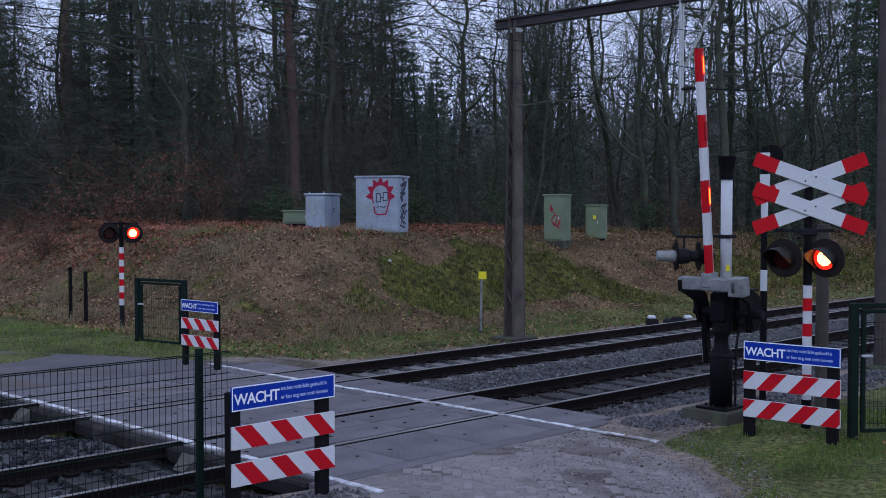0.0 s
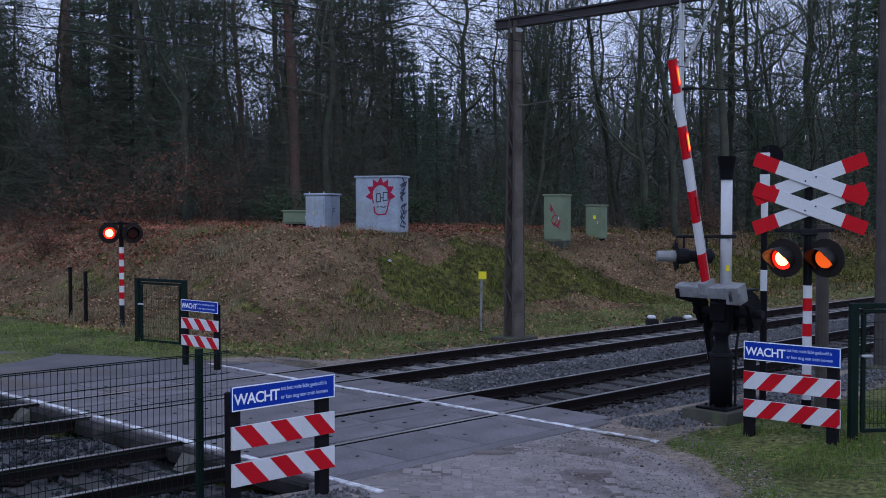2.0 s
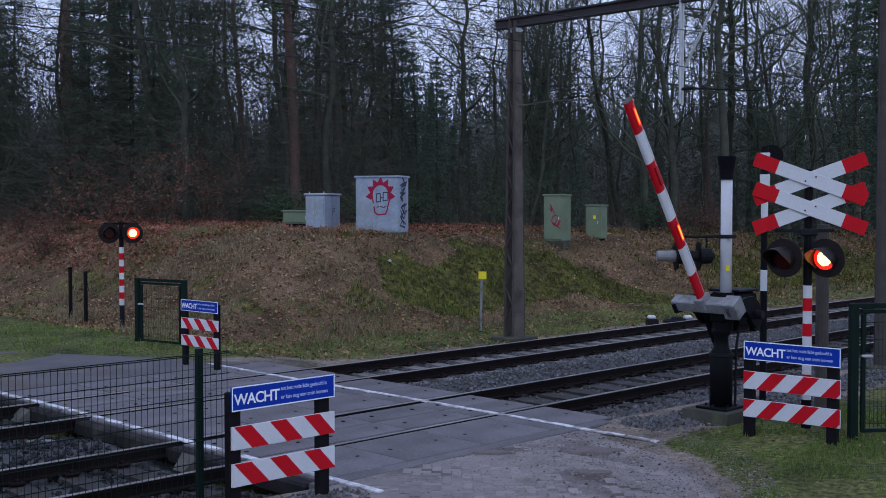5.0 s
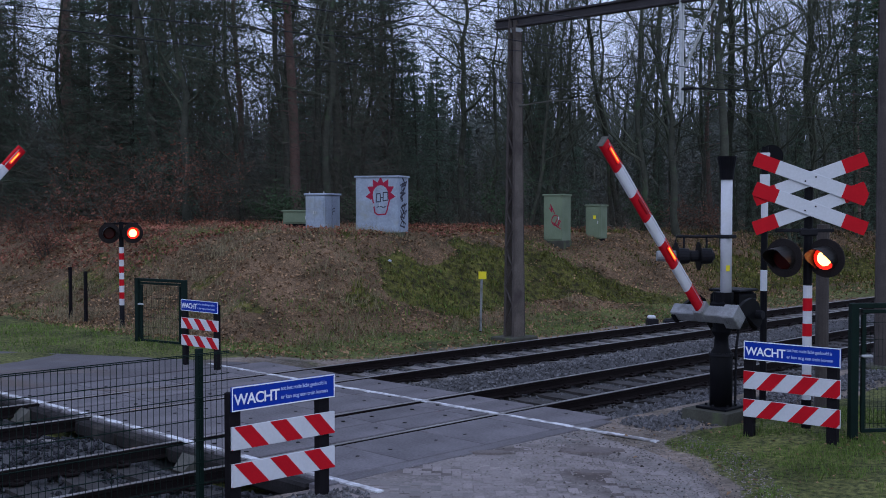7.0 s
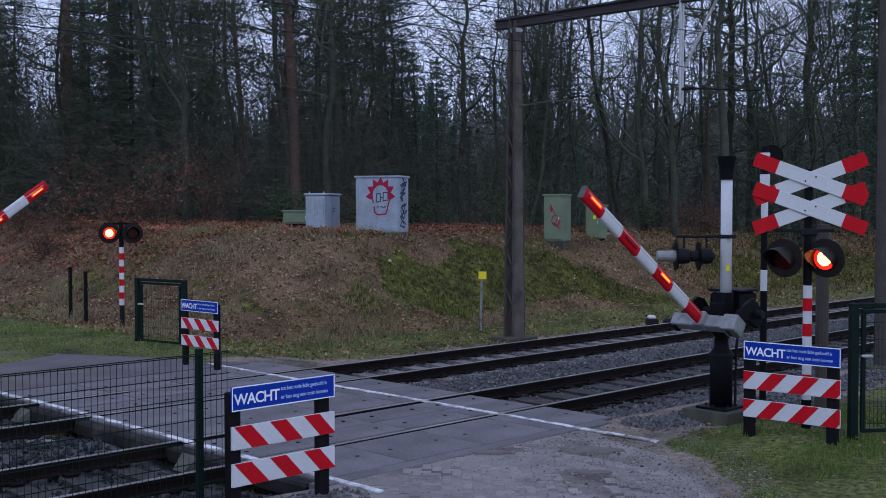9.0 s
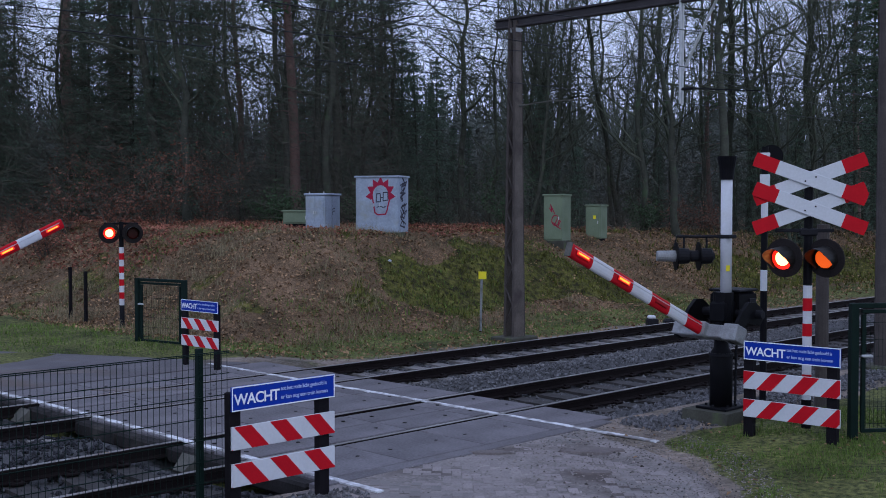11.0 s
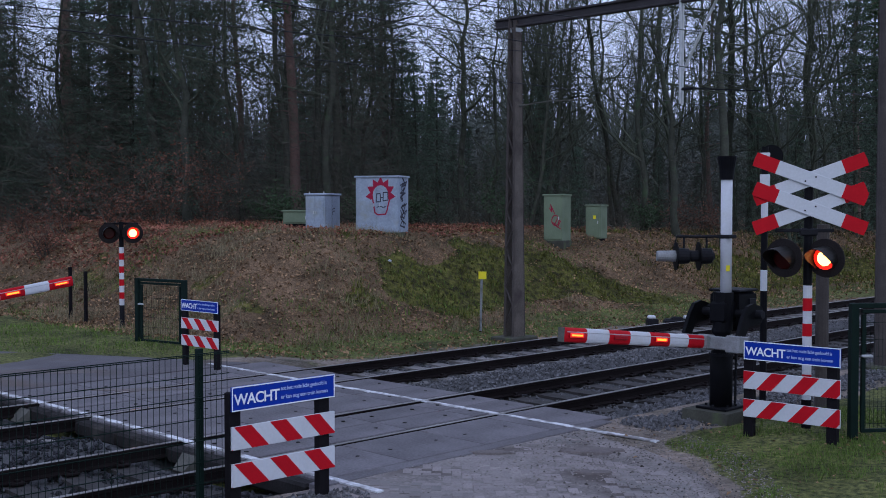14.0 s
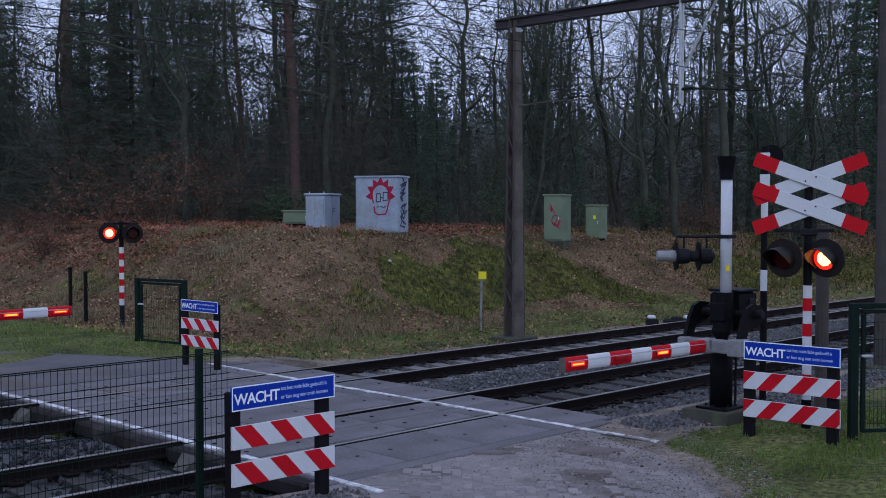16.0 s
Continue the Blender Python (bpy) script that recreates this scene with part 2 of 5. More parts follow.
# ---- mesh helpers ----
class Mesh:
    """Gathers vertices and faces of one part."""

    def __init__(self):
        self.v, self.f = [], []

    def add(self, v, f):
        o = len(self.v)
        self.v += [tuple(p) for p in v]
        self.f += [tuple(i + o for i in q) for q in f]
        return self

    def box(self, c, s, bevel=0.0, m=None):
        x, y, z = (a / 2 for a in s)
        k = min(bevel, x * 0.9, y * 0.9, z * 0.9)
        if k:
            v = []
            for sz in (-1, 1):
                for ins in ((1, 0), (0, 1)) if sz < 0 else ((0, 1), (1, 0)):
                    a, h = (k if ins[0] else 0), (z if ins[0] else z - k)
                    v += [(-x + a, -y + a, sz * h), (x - a, -y + a, sz * h), (x - a, y - a, sz * h), (-x + a, y - a, sz * h)]
            f = [(3, 2, 1, 0), (12, 13, 14, 15)]
            for r in range(3):
                f += [(r * 4 + i, r * 4 + (i + 1) % 4, r * 4 + 4 + (i + 1) % 4, r * 4 + 4 + i) for i in range(4)]
        else:
            v = [(sx * x, sy * y, sz * z) for sz in (-1, 1) for sx, sy in ((-1, -1), (1, -1), (1, 1), (-1, 1))]
            f = [(3, 2, 1, 0), (4, 5, 6, 7)] + [(i, (i + 1) % 4, 4 + (i + 1) % 4, 4 + i) for i in range(4)]
        t = Matrix.Translation(c) @ (m or Matrix())
        return self.add([t @ Vector(p) for p in v], f)

    def tube(self, pts, radii, n=8, caps=True):
        pts = [Vector(p) for p in pts]
        if not hasattr(radii, "__len__"):
            radii = [radii] * len(pts)
        v, f = [], []
        for i, p in enumerate(pts):
            d = (pts[min(i + 1, len(pts) - 1)] - pts[max(i - 1, 0)]).normalized()
            a = d.cross(Vector((0.31, 0.2, 1)) if abs(d.z) < 0.9 else Vector((1, 0.1, 0))).normalized()
            c = d.cross(a)
            v += [p + radii[i] * (math.cos(q) * a + math.sin(q) * c) for q in (2 * math.pi * j / n for j in range(n))]
        for i in range(len(pts) - 1):
            f += [(i * n + j, i * n + (j + 1) % n, (i + 1) * n + (j + 1) % n, (i + 1) * n + j) for j in range(n)]
        if caps:
            f += [tuple(range(n))[::-1], tuple(range((len(pts) - 1) * n, len(pts) * n))]
        return self.add(v, f)

    def prism(self, outline, y0, y1, m=None):
        """An outline in x and z, pushed from y0 to y1."""
        n = len(outline)
        v = [(x, y0, z) for x, z in outline] + [(x, y1, z) for x, z in outline]
        f = [tuple(range(n)), tuple(range(2 * n - 1, n - 1, -1))] + [(i, i + n, (i + 1) % n + n, (i + 1) % n) for i in range(n)]
        return self.add([(m or Matrix()) @ Vector(p) for p in v], f)

    def data(self, name, material):
        me = bpy.data.meshes.new(name)
        me.from_pydata(self.v, [], self.f)
        me.materials.append(material)
        me.update()
        return me

    def part(self, name, material, parent=None, label="", smooth=False):
        me = self.data(name, material)
        if smooth:
            me.polygons.foreach_set("use_smooth", [True] * len(me.polygons))
        ob = new(name, me)
        ob.parent = parent
        return tagged(ob, label)


def thing(name, label, category, m=None, group="", kind=""):
    ob = new(name)
    ob.matrix_basis = m or Matrix()
    return tagged(ob, label, category, group, kind)


def smoothstep(a, b, x):
    t = max(0.0, min(1.0, (x - a) / (b - a)))
    return t * t * (3 - 2 * t)


# ---- the lie of the land (x along the track, y along the road) ----
TRACKS = (11.09, 14.85)


def road_edge(y):
    """Where the worn road gives way to grass."""
    if y > 8.9:
        return 11.7
    e = 11.6
    for (ya, xa), (yb, xb) in zip(((8.9, 11.6), (7.65, 11.15), (6.55, 10.55), (5.7, 9.7), (3.5, 7.4)), ((7.65, 11.15), (6.55, 10.55), (5.7, 9.7), (3.5, 7.4), (-20, 0.0))):
        if y <= ya:
            e = xa + (xb - xa) * (ya - y) / (ya - yb)
    return e + 0.22 * noise.noise((0.3, y * 1.4, 60))


def land(x, y):
    """Height of the ground sheet."""
    r1 = noise.noise((x * 0.35, y * 0.35, 0)) * 0.05 + noise.noise((x * 1.3, y * 1.3, 3)) * 0.02
    z = 0.0
    bed = smoothstep(8.9, 9.6, y) * (1 - smoothstep(16.3, 17.2, y))
    z -= 0.34 * bed
    z -= 0.36 * smoothstep(16.2, 17.5, y) * smoothstep(12.2, 15.5, x)
    near = smoothstep(11.6, 13.2, x + 0.7 * (7 - y)) * (1 - smoothstep(6.8, 7.8, y))
    z += 0.05 * near
    z -= 0.06 * smoothstep(12.2, 12.9, x) * smoothstep(7.2, 7.8, y) * (1 - smoothstep(8.6, 9.2, y))
    t = min((y - 20.4 - 0.5 * noise.noise((x * 0.2, 5, 0))) / 4.7, (x - 13.6) / 5.0)
    crest = 2.48 - 0.035 * max(0, x - 23)
    z += max(crest, 1.2) * smoothstep(-0.08, 1.05, t)
    z += 0.022 * max(0.0, min((x + y) * 0.7071, 80) - 35) * smoothstep(0.8, 1.1, t)
    bank = smoothstep(0, 0.3, t)
    z += bank * (0.15 * noise.noise((x * 0.8, y * 0.8, 7)) + 0.07 * noise.noise((x * 2.3, y * 2.3, 17)))
    z -= 0.35 * smoothstep(4, -6, x) * smoothstep(9, 7, y)
    e = road_edge(y)
    on_road = smoothstep(6.5, 7.2, x) * (1 - smoothstep(e - 0.1, e + 0.5, x)) * (1 - smoothstep(17.5, 18.5, y))
    return z + r1 * (1 - bed) * (1 - on_road) - 0.03 * on_road * (1 - bed)


def cover(x, y):
    """How much worn dirt, leaf litter and moss lie there."""
    n1 = noise.noise((x * 0.5, y * 0.5, 11))
    t = min((y - 20.6) / 5.2, (x - 13.4) / 5.0)
    litter = smoothstep(-0.12, 0.12, t + 0.1 * n1) * (0.72 + 0.5 * noise.noise((x * 0.33, y * 0.33, 31)))
    n2 = noise.noise((x * 0.9, y * 0.9, 44))
    wob = 0.28 * n2 + 0.2 * noise.noise((x * 2.1, y * 2.1, 45))
    lobes = ((22.5, 22.45, 2.3, 1.2, 0.05), (25.2, 22.5, 2.2, 0.95, 0.15), (28.1, 22.3, 3.3, 0.95, 0.42))
    near = min(math.hypot((x - cx) / rx, (y - cy + slope * (x - cx)) / ry) for cx, cy, rx, ry, slope in lobes)
    moss = 0.93 * smoothstep(1.12, 0.86, near + wob) + 0.55 * smoothstep(33, 37, x) * smoothstep(20.4, 21.2, y) * smoothstep(24.5, 22.5, y)
    moss += 0.5 * smoothstep(0.0, 0.2, t) * smoothstep(0.08, 0.4, noise.noise((x * 0.6, y * 0.6, 90)) + 0.4 * noise.noise((x * 1.7, y * 1.7, 91)))
    e = road_edge(y)
    dirt = 0.8 * smoothstep(e + 0.55, e - 0.1, x) * (1 - smoothstep(9, 10, y))
    dirt += 0.75 * smoothstep(7.55, 8.05, y + 0.3 * n1) * (1 - smoothstep(9, 10, y)) * smoothstep(11, 11.6, x)
    dirt += 0.62 * smoothstep(16.2, 16.9, y) * (1 - smoothstep(17.6, 18.6, y)) + 0.3 * smoothstep(9.2, 8.2, abs(y - 8.7) * 6 + 5)
    return dirt, litter, min(moss, 0.93)


def build_ground():
    def steps(parts):
        out = []
        for a, c, s in parts:
            out += list(np.arange(a, c, s))
        return out + [parts[-1][1]]
    xs = steps([(-900, -60, 120), (-60, 0, 6), (0, 40, 0.28), (40, 62, 0.55), (62, 82, 2), (82, 322, 24), (322, 1600, 160)])
    ys = steps([(-900, -60, 120), (-60, 2, 6), (2, 34, 0.28), (34, 80, 2), (80, 320, 24), (320, 1600, 160)])
    v = [(x, y, land(x, y)) for y in ys for x in xs]
    w = len(xs)
    f = [(j * w + i, j * w + i + 1, (j + 1) * w + i + 1, (j + 1) * w + i) for j in range(len(ys) - 1) for i in range(w - 1)]
    me = bpy.data.meshes.new("ground")
    me.from_pydata(v, [], f)
    me.materials.append(M_GROUND)
    at = me.color_attributes.new("cover", "FLOAT_COLOR", "POINT")
    at.data.foreach_set("color", [c for p in v for c in (*cover(p[0], p[1]), 1.0)])
    me.polygons.foreach_set("use_smooth", [True] * len(f))
    tagged(new("ground", me), "grass verge and wooded bank covered with brown fallen leaves", "ground", kind="structure")


build_ground()


# ---- the railway ----
def rail_profile(x0, x1, y):
    web = Mesh()
    o = [(-0.07, -0.155), (0.07, -0.155), (0.07, -0.14), (0.012, -0.12), (0.012, -0.045), (0.034, -0.036), (0.034, -0.006), (-0.034, -0.006), (-0.034, -0.036), (-0.012, -0.045), (-0.012, -0.12), (-0.07, -0.14)]
    web.prism(o, x0, x1, Matrix(((0, 1, 0, 0), (1, 0, 0, y), (0, 0, 1, 0), (0, 0, 0, 1))))
    head = Mesh().box(((x0 + x1) / 2, y, -0.001), (x1 - x0, 0.06, 0.01), 0.003)
    return web, head


def build_track(y0, far):
    track = thing("railway_track", "straight rusty steel rails on grey concrete sleepers in ballast" if far else "straight rusty steel rails on dark stained sleepers in ballast", "railway track", group="railway tracks", kind="structure")
    for dy in (-0.75, 0.75):
        web, head = rail_profile(-40, 220, y0 + dy)
        r = web.part("rail", M_RAIL, track, "rust-brown steel rail")
        head.part("rail_head", M_RAILTOP, r, "worn shiny running surface")
    o = [(-1.25, 0), (-1.2, 0.2), (-0.35, 0.17), (0.35, 0.17), (1.2, 0.2), (1.25, 0)]
    me = Mesh().prism(o, -0.13, 0.13).data("sleeper", M_SLEEPER if far else M_SLEEPER_OLD)
    rot = pose(0, 0, 0, 0, 0, 90)
    x = -4.0
    while x < 60:
        if not 6.6 < x < 12.5:
            s = new("sleeper", me)
            s.parent = track
            s.matrix_basis = Matrix.Translation((x, y0, -0.36)) @ rot
        x += 0.62
    fast = Mesh().box((0, 0, 0), (0.16, 0.3, 0.04), 0.012).box((0, 0.1, 0.03), (0.05, 0.06, 0.04), 0.01).box((0, -0.1, 0.03), (0.05, 0.06, 0.04), 0.01).data("rail_clip", M_RAIL)
    x = -4.0
    while x < 36:
        if not 6.6 < x < 12.5:
            for dy in (-0.75, 0.75):
                s = new("rail_clip", fast)
                s.parent = track
                s.location = (x, y0 + dy, -0.15)
        x += 0.62


for i, ty in enumerate(TRACKS):
    build_track(ty, i)


def build_ballast():
    """The bed, and stones lying on it."""
    bed = Mesh()
    prof = [(8.75, -0.3), (9.15, -0.12), (9.9, -0.2), (10.34, -0.22), (11.09, -0.25), (11.84, -0.22), (12.3, -0.17), (12.97, -0.1), (13.6, -0.17), (14.1, -0.22), (14.85, -0.25), (15.6, -0.22), (16.1, -0.18), (16.5, -0.25), (17.2, -0.5)]
    xs = list(np.arange(-6, 40, 0.3)) + list(range(40, 221, 6))
    v = [(x, y + 0.04 * noise.noise((x, y, 1)), z + 0.035 * noise.noise((x * 2.5, y * 2.5, 4)) - (0.12 if 6.9 < x < 12.2 else 0)) for x in xs for y, z in prof]
    w = len(prof)
    bed.add(v, [(i * w + j, (i + 1) * w + j, (i + 1) * w + j + 1, i * w + j + 1) for i in range(len(xs) - 1) for j in range(w - 1)])
    ob = bed.part("ballast_bed", M_BALLAST)
    tagged(ob, "grey crushed stone ballast between and beside the rails", "ballast", kind="structure")
    rng = random.Random(4)
    st = Mesh()
    base = [(1, 0, 0), (-1, 0, 0), (0, 1, 0), (0, -1, 0), (0, 0, 1), (0, 0, -1)]
    tri = [(0, 2, 4), (2, 1, 4), (1, 3, 4), (3, 0, 4), (2, 0, 5), (1, 2, 5), (3, 1, 5), (0, 3, 5)]

    def height(y):
        for (a, za), (c, zc) in zip(prof, prof[1:]):
            if a <= y <= c:
                return za + (zc - za) * (y - a) / (c - a)
        return -0.3

    def scatter(count, x0, x1, y0, y1):
        for _ in range(count):
            x, y = rng.uniform(x0, x1), rng.uniform(y0, y1)
            if 6.85 < x < 12.35 and y > 9.0:
                continue
            if 7.3 < x < 11.6 and y <= 9.0:
                continue
            if min(abs(y - 10.34), abs(y - 11.84), abs(y - 14.1), abs(y - 15.6)) < 0.06:
                continue
            if (10.4 < y < 11.78 or 14.16 < y < 15.54) and rng.random() < 0.45:
                continue
            s = rng.uniform(0.016, 0.04)
            m = Matrix.Translation((x, y, (height(y) if y > 8.75 else land(x, y)) + rng.uniform(0.0, 0.03))) @ Euler((rng.random() * 6, rng.random() * 6, rng.random() * 6)).to_matrix().to_4x4()
            st.add([m @ Vector((p[0] * s * rng.uniform(0.7, 1.5), p[1] * s * rng.uniform(0.7, 1.3), p[2] * s * rng.uniform(0.6, 1.1))) for p in base], tri)
    scatter(16000, 12.2, 24, 8.8, 17.0)
    scatter(5000, 24, 40, 9.5, 17.0)
    scatter(4200, 11.9, 21, 8.1, 8.9)
    scatter(500, 11.9, 21, 7.7, 8.3)
    scatter(1200, 3.5, 7.3, 8.2, 8.9)
    # stones left of the slabs get a darker tone
    right, st = st, Mesh()
    scatter(11000, 1.5, 7.2, 8.75, 17.0)
    tagged(st.part("grimy_ballast_stones", M_STONE_DARK), "dark ballast stones beside the crossing slabs", "ballast", kind="stuff")
    st = right
    tagged(st.part("ballast_stones", M_STONE), "loose angular grey ballast stones", "ballast", kind="stuff")


build_ballast()


# ---- the road over the tracks ----
def build_road():
    road = thing("road", "narrow road of concrete crossing slabs, asphalt and worn paving bricks", "road", kind="structure")
    # asphalt beyond the tracks, bending away
    far = Mesh()
    out = [(6.7, 16.95), (12.0, 16.95), (11.6, 17.8), (10.9, 19.2), (9.6, 21.6), (7.5, 24.5), (3.0, 28), (-6, 31), (-8, 25), (0, 21), (4.5, 18.6)]
    n = len(out)
    far.add([(x, y, 0.0) for x, y in out] + [(x, y, -0.12) for x, y in out], [tuple(range(n))] + [(i, i + n, (i + 1) % n + n, (i + 1) % n) for i in range(n)])
    far.part("asphalt_far_side", M_ASPHALT, road, "patched grey asphalt with muddy tyre marks")
    bed = Mesh()
    ys = [8.9 - 0.15 * i for i in range(70)]
    for i, y in enumerate(ys):
        e = max(road_edge(y) + 0.12 * noise.noise((y * 4, 1, 2)), 1.2)
        n = 24
        bed.v += [(min(6.85, e - 1) + (e - min(6.85, e - 1)) * k / n, y, -0.014 + 0.012 * noise.noise((k * 0.35, y * 1.2, 8)) - (0.05 if k == n else 0)) for k in range(n + 1)]
    bed.f = [(i * 25 + k, (i + 1) * 25 + k, (i + 1) * 25 + k + 1, i * 25 + k + 1) for i in range(69) for k in range(24)]
    bed.part("paving_bed", M_ROADDIRT, road, "sand and dirt between the bricks")
    near = Mesh().box((9.6, 8.98, -0.06), (4.9, 0.2, 0.12), 0.01)
    near.part("edge_strip", M_SLAB, road, "concrete edge strip")
    rows = [(9.1, 10.26), (10.46, 11.07), (11.11, 11.72), (11.93, 12.93), (12.97, 14.01), (14.22, 14.83), (14.87, 15.48), (15.69, 16.9)]
    hole = Mesh()
    for i, (y0, y1) in enumerate(rows):
        x0, x1, k = 7.32, 12.3, 4
        w = (x1 - x0) / k
        me = Mesh().box((0, 0, 0), (w - 0.012, y1 - y0 - 0.008, 0.16), 0.012).data("slab", M_SLAB)
        # near-black block along the left end of each slab row
        Mesh().box((7.215, (y0 + y1) / 2, -0.115), (0.19, y1 - y0 - 0.02, 0.19), 0.03).part("edge_plate", M_DARKEDGE, road, "near-black block along the slab end")
        for j in range(k):
            s = new("slab", me)
            s.parent = road
            s.location = (x0 + w * (j + 0.5), (y0 + y1) / 2, -0.08 - 0.004 * ((i * 7 + j * 3) % 3))
            for hx in (-0.3, 0.3):
                hole.tube([(x0 + w * (j + 0.5 + hx), (y0 + y1) / 2, -0.02), (x0 + w * (j + 0.5 + hx), (y0 + y1) / 2, 0.0025)], 0.026, 8)
    hole.part("lifting_holes", M_RUBBER, road, "dark lifting holes in the slabs")
    fl = Mesh()
    for r in (10.34, 11.84, 14.1, 15.6):
        inner = 1 if r in (10.34, 14.1) else -1
        fl.box((9.72, r - 0.062 * inner, -0.075), (5.15, 0.03, 0.12), 0.004)
        fl.box((9.72, r + 0.075 * inner, -0.11), (5.15, 0.07, 0.12), 0.004)
    fl.part("rail_groove_rubber", M_RUBBER, road, "black rubber strips along the rails")
    # white edge lines, worn
    rng = random.Random(8)
    for x, y0, y1 in ((7.42, 8.3, 21), (11.4, 7.75, 17.4)):
        y = y0
        while y < y1:
            ln = rng.uniform(0.7, 1.9)
            e = min(y + ln, y1)
            wob = rng.uniform(-0.012, 0.012)
            lx = x - (0.055 * max(0, y - 15) if x < 9 else 0)
            Mesh().add([(lx - 0.046 + wob, y, 0.006), (lx + 0.046 + wob, y, 0.006), (lx + 0.046 + wob, e, 0.006), (lx - 0.046 + wob, e, 0.006), (lx - 0.046 + wob, y, -0.01), (lx + 0.046 + wob, y, -0.01), (lx + 0.046 + wob, e, -0.01), (lx - 0.046 + wob, e, -0.01)],
                       [(0, 1, 2, 3), (0, 4, 5, 1), (2, 6, 7, 3), (1, 5, 6, 2), (3, 7, 4, 0)]).part("edge_line", M_LINE, road, "worn white painted line")
            y = e + (0.006 if rng.random() < 0.8 else 0.14)
    # sloping guard plates at the slab ends
    for x, sx, ys in ((7.1, -1, (11.2, 15.45)), (12.35, 1, TRACKS)):
        for y0 in ys:
            Mesh().add([(x, y0 - 0.17, -0.03), (x, y0 + 0.17, -0.03), (x + 0.17 * sx, y0 + 0.1, -0.19), (x + 0.17 * sx, y0 - 0.1, -0.19), (x, y0 - 0.17, -0.24), (x, y0 + 0.17, -0.24)],
                       [(0, 1, 2, 3), (0, 3, 4), (1, 5, 2), (4, 3, 2, 5), (0, 4, 5, 1)]).part("end_ramp", M_WOODGREY if sx < 0 else M_SLEEPER, road, "sloping guard plate at the slab end")
    return road


ROAD = build_road()


# ---- lamps of the crossing ----
def flash_lamp(parent, name, x, z, r=0.24, y=0.0, turn=0.0, dip=0.0):
    """A round black target board, a deep hood, a lens; returns the glowing bulb that is pushed in front of the lens when lit."""
    board = Mesh().tube([(0, 0, 0), (0, 0.025, 0)], r, 28).part(name, M_BOARD, parent, "round dark target board of a flashing lamp")
    board.matrix_basis = pose(x, y, z, 0, 0, turn) @ pose(0, 0, 0, dip, 0, 0)
    n, k = 20, 21
    v = []
    for rr, d in ((0.145, 0.0), (0.15, 0.29), (0.156, 0.29), (0.151, 0.0)):
        for i in range(k):
            q = radians(-50 + 280 * i / n)
            dd = d * (0.3 + 0.7 * min(1.0, max(0, math.sin(q) + 0.45)) ** 0.8)
            v.append((rr * math.cos(q), -dd, rr * math.sin(q)))
    f = [(a * k + i, a * k + i + 1, (a + 1) * k + i + 1, (a + 1) * k + i) for a in range(3) for i in range(n)]
    Mesh().add(v, f).part("hood", M_HOOD, board, "black half-round hood")
    Mesh().tube([(0, 0.02, 0), (0, 0.13, 0), (0, 0.17, 0)], [0.15, 0.13, 0.06], 16).part("lamp_housing", M_BLACK, board)
    Mesh().tube([(0, -0.012, 0), (0, -0.03, 0)], [0.138, 0.115], 20).part("lens", M_LENSOFF, board, "dark red glass lens")
    bulb = Mesh().tube([(0, 0, 0), (0, -0.008, 0)], [0.104, 0.08], 18).part("lit_lens", M_LENSON, board, "brightly glowing red-orange lamp")
    # emissive disc behind the core imitates its red halo
    Mesh().tube([(0, 0.001, 0), (0, -0.004, 0)], [0.138, 0.134], 18).part("lit_rim", M_LENSRED, bulb, "emissive red disc imitating the glow round the lit lens")
    fade = Mesh().tube([(0, 0, 0), (0, -0.006, 0)], [0.12, 0.11], 18).part("fading_lens", M_LENSFADE, board, "dimly glowing red lamp")
    return bulb, fade


BLINKS = []


def cross_plates(parent, z, tilt, y, side):
    me = Mesh().box((0, 0, 0), (1.41, 0.012, 0.17), 0.003)
    p = me.part("cross_plate", M_WHITE, parent, "white warning plate with red ends")
    p.matrix_basis = pose(0.0, y, z, 0, tilt, 0)
    for s in (-1, 1):
        e = Mesh().prism([(s * 0.42, -0.086), (s * 0.705, -0.086), (s * 0.712, 0), (s * 0.705, 0.086), (s * 0.42, 0.086)], -0.0095, 0.0095).part("red_end", M_RED, p, "red reflective plate end")
    for bx in (-0.05, 0.05):
        Mesh().tube([(bx, -0.006, 0.045 if bx > 0 else -0.045), (bx, -0.014, 0.045 if bx > 0 else -0.045)], 0.011, 8).part("bolt", M_DARKGREY, p)
    return p


def banded_mast(parent, h0, h1, r, band):
    k, z, seq = 0, h0, [M_WHITE, M_RED]
    while z < h1 - 0.01:
        e = min(z + band, h1)
        Mesh().tube([(0, 0, z), (0, 0, e)], r + 0.002 * (k % 2), 16).part("white_band" if k % 2 == 0 else "red_band", seq[k % 2], parent)
        z, k = e, k + 1


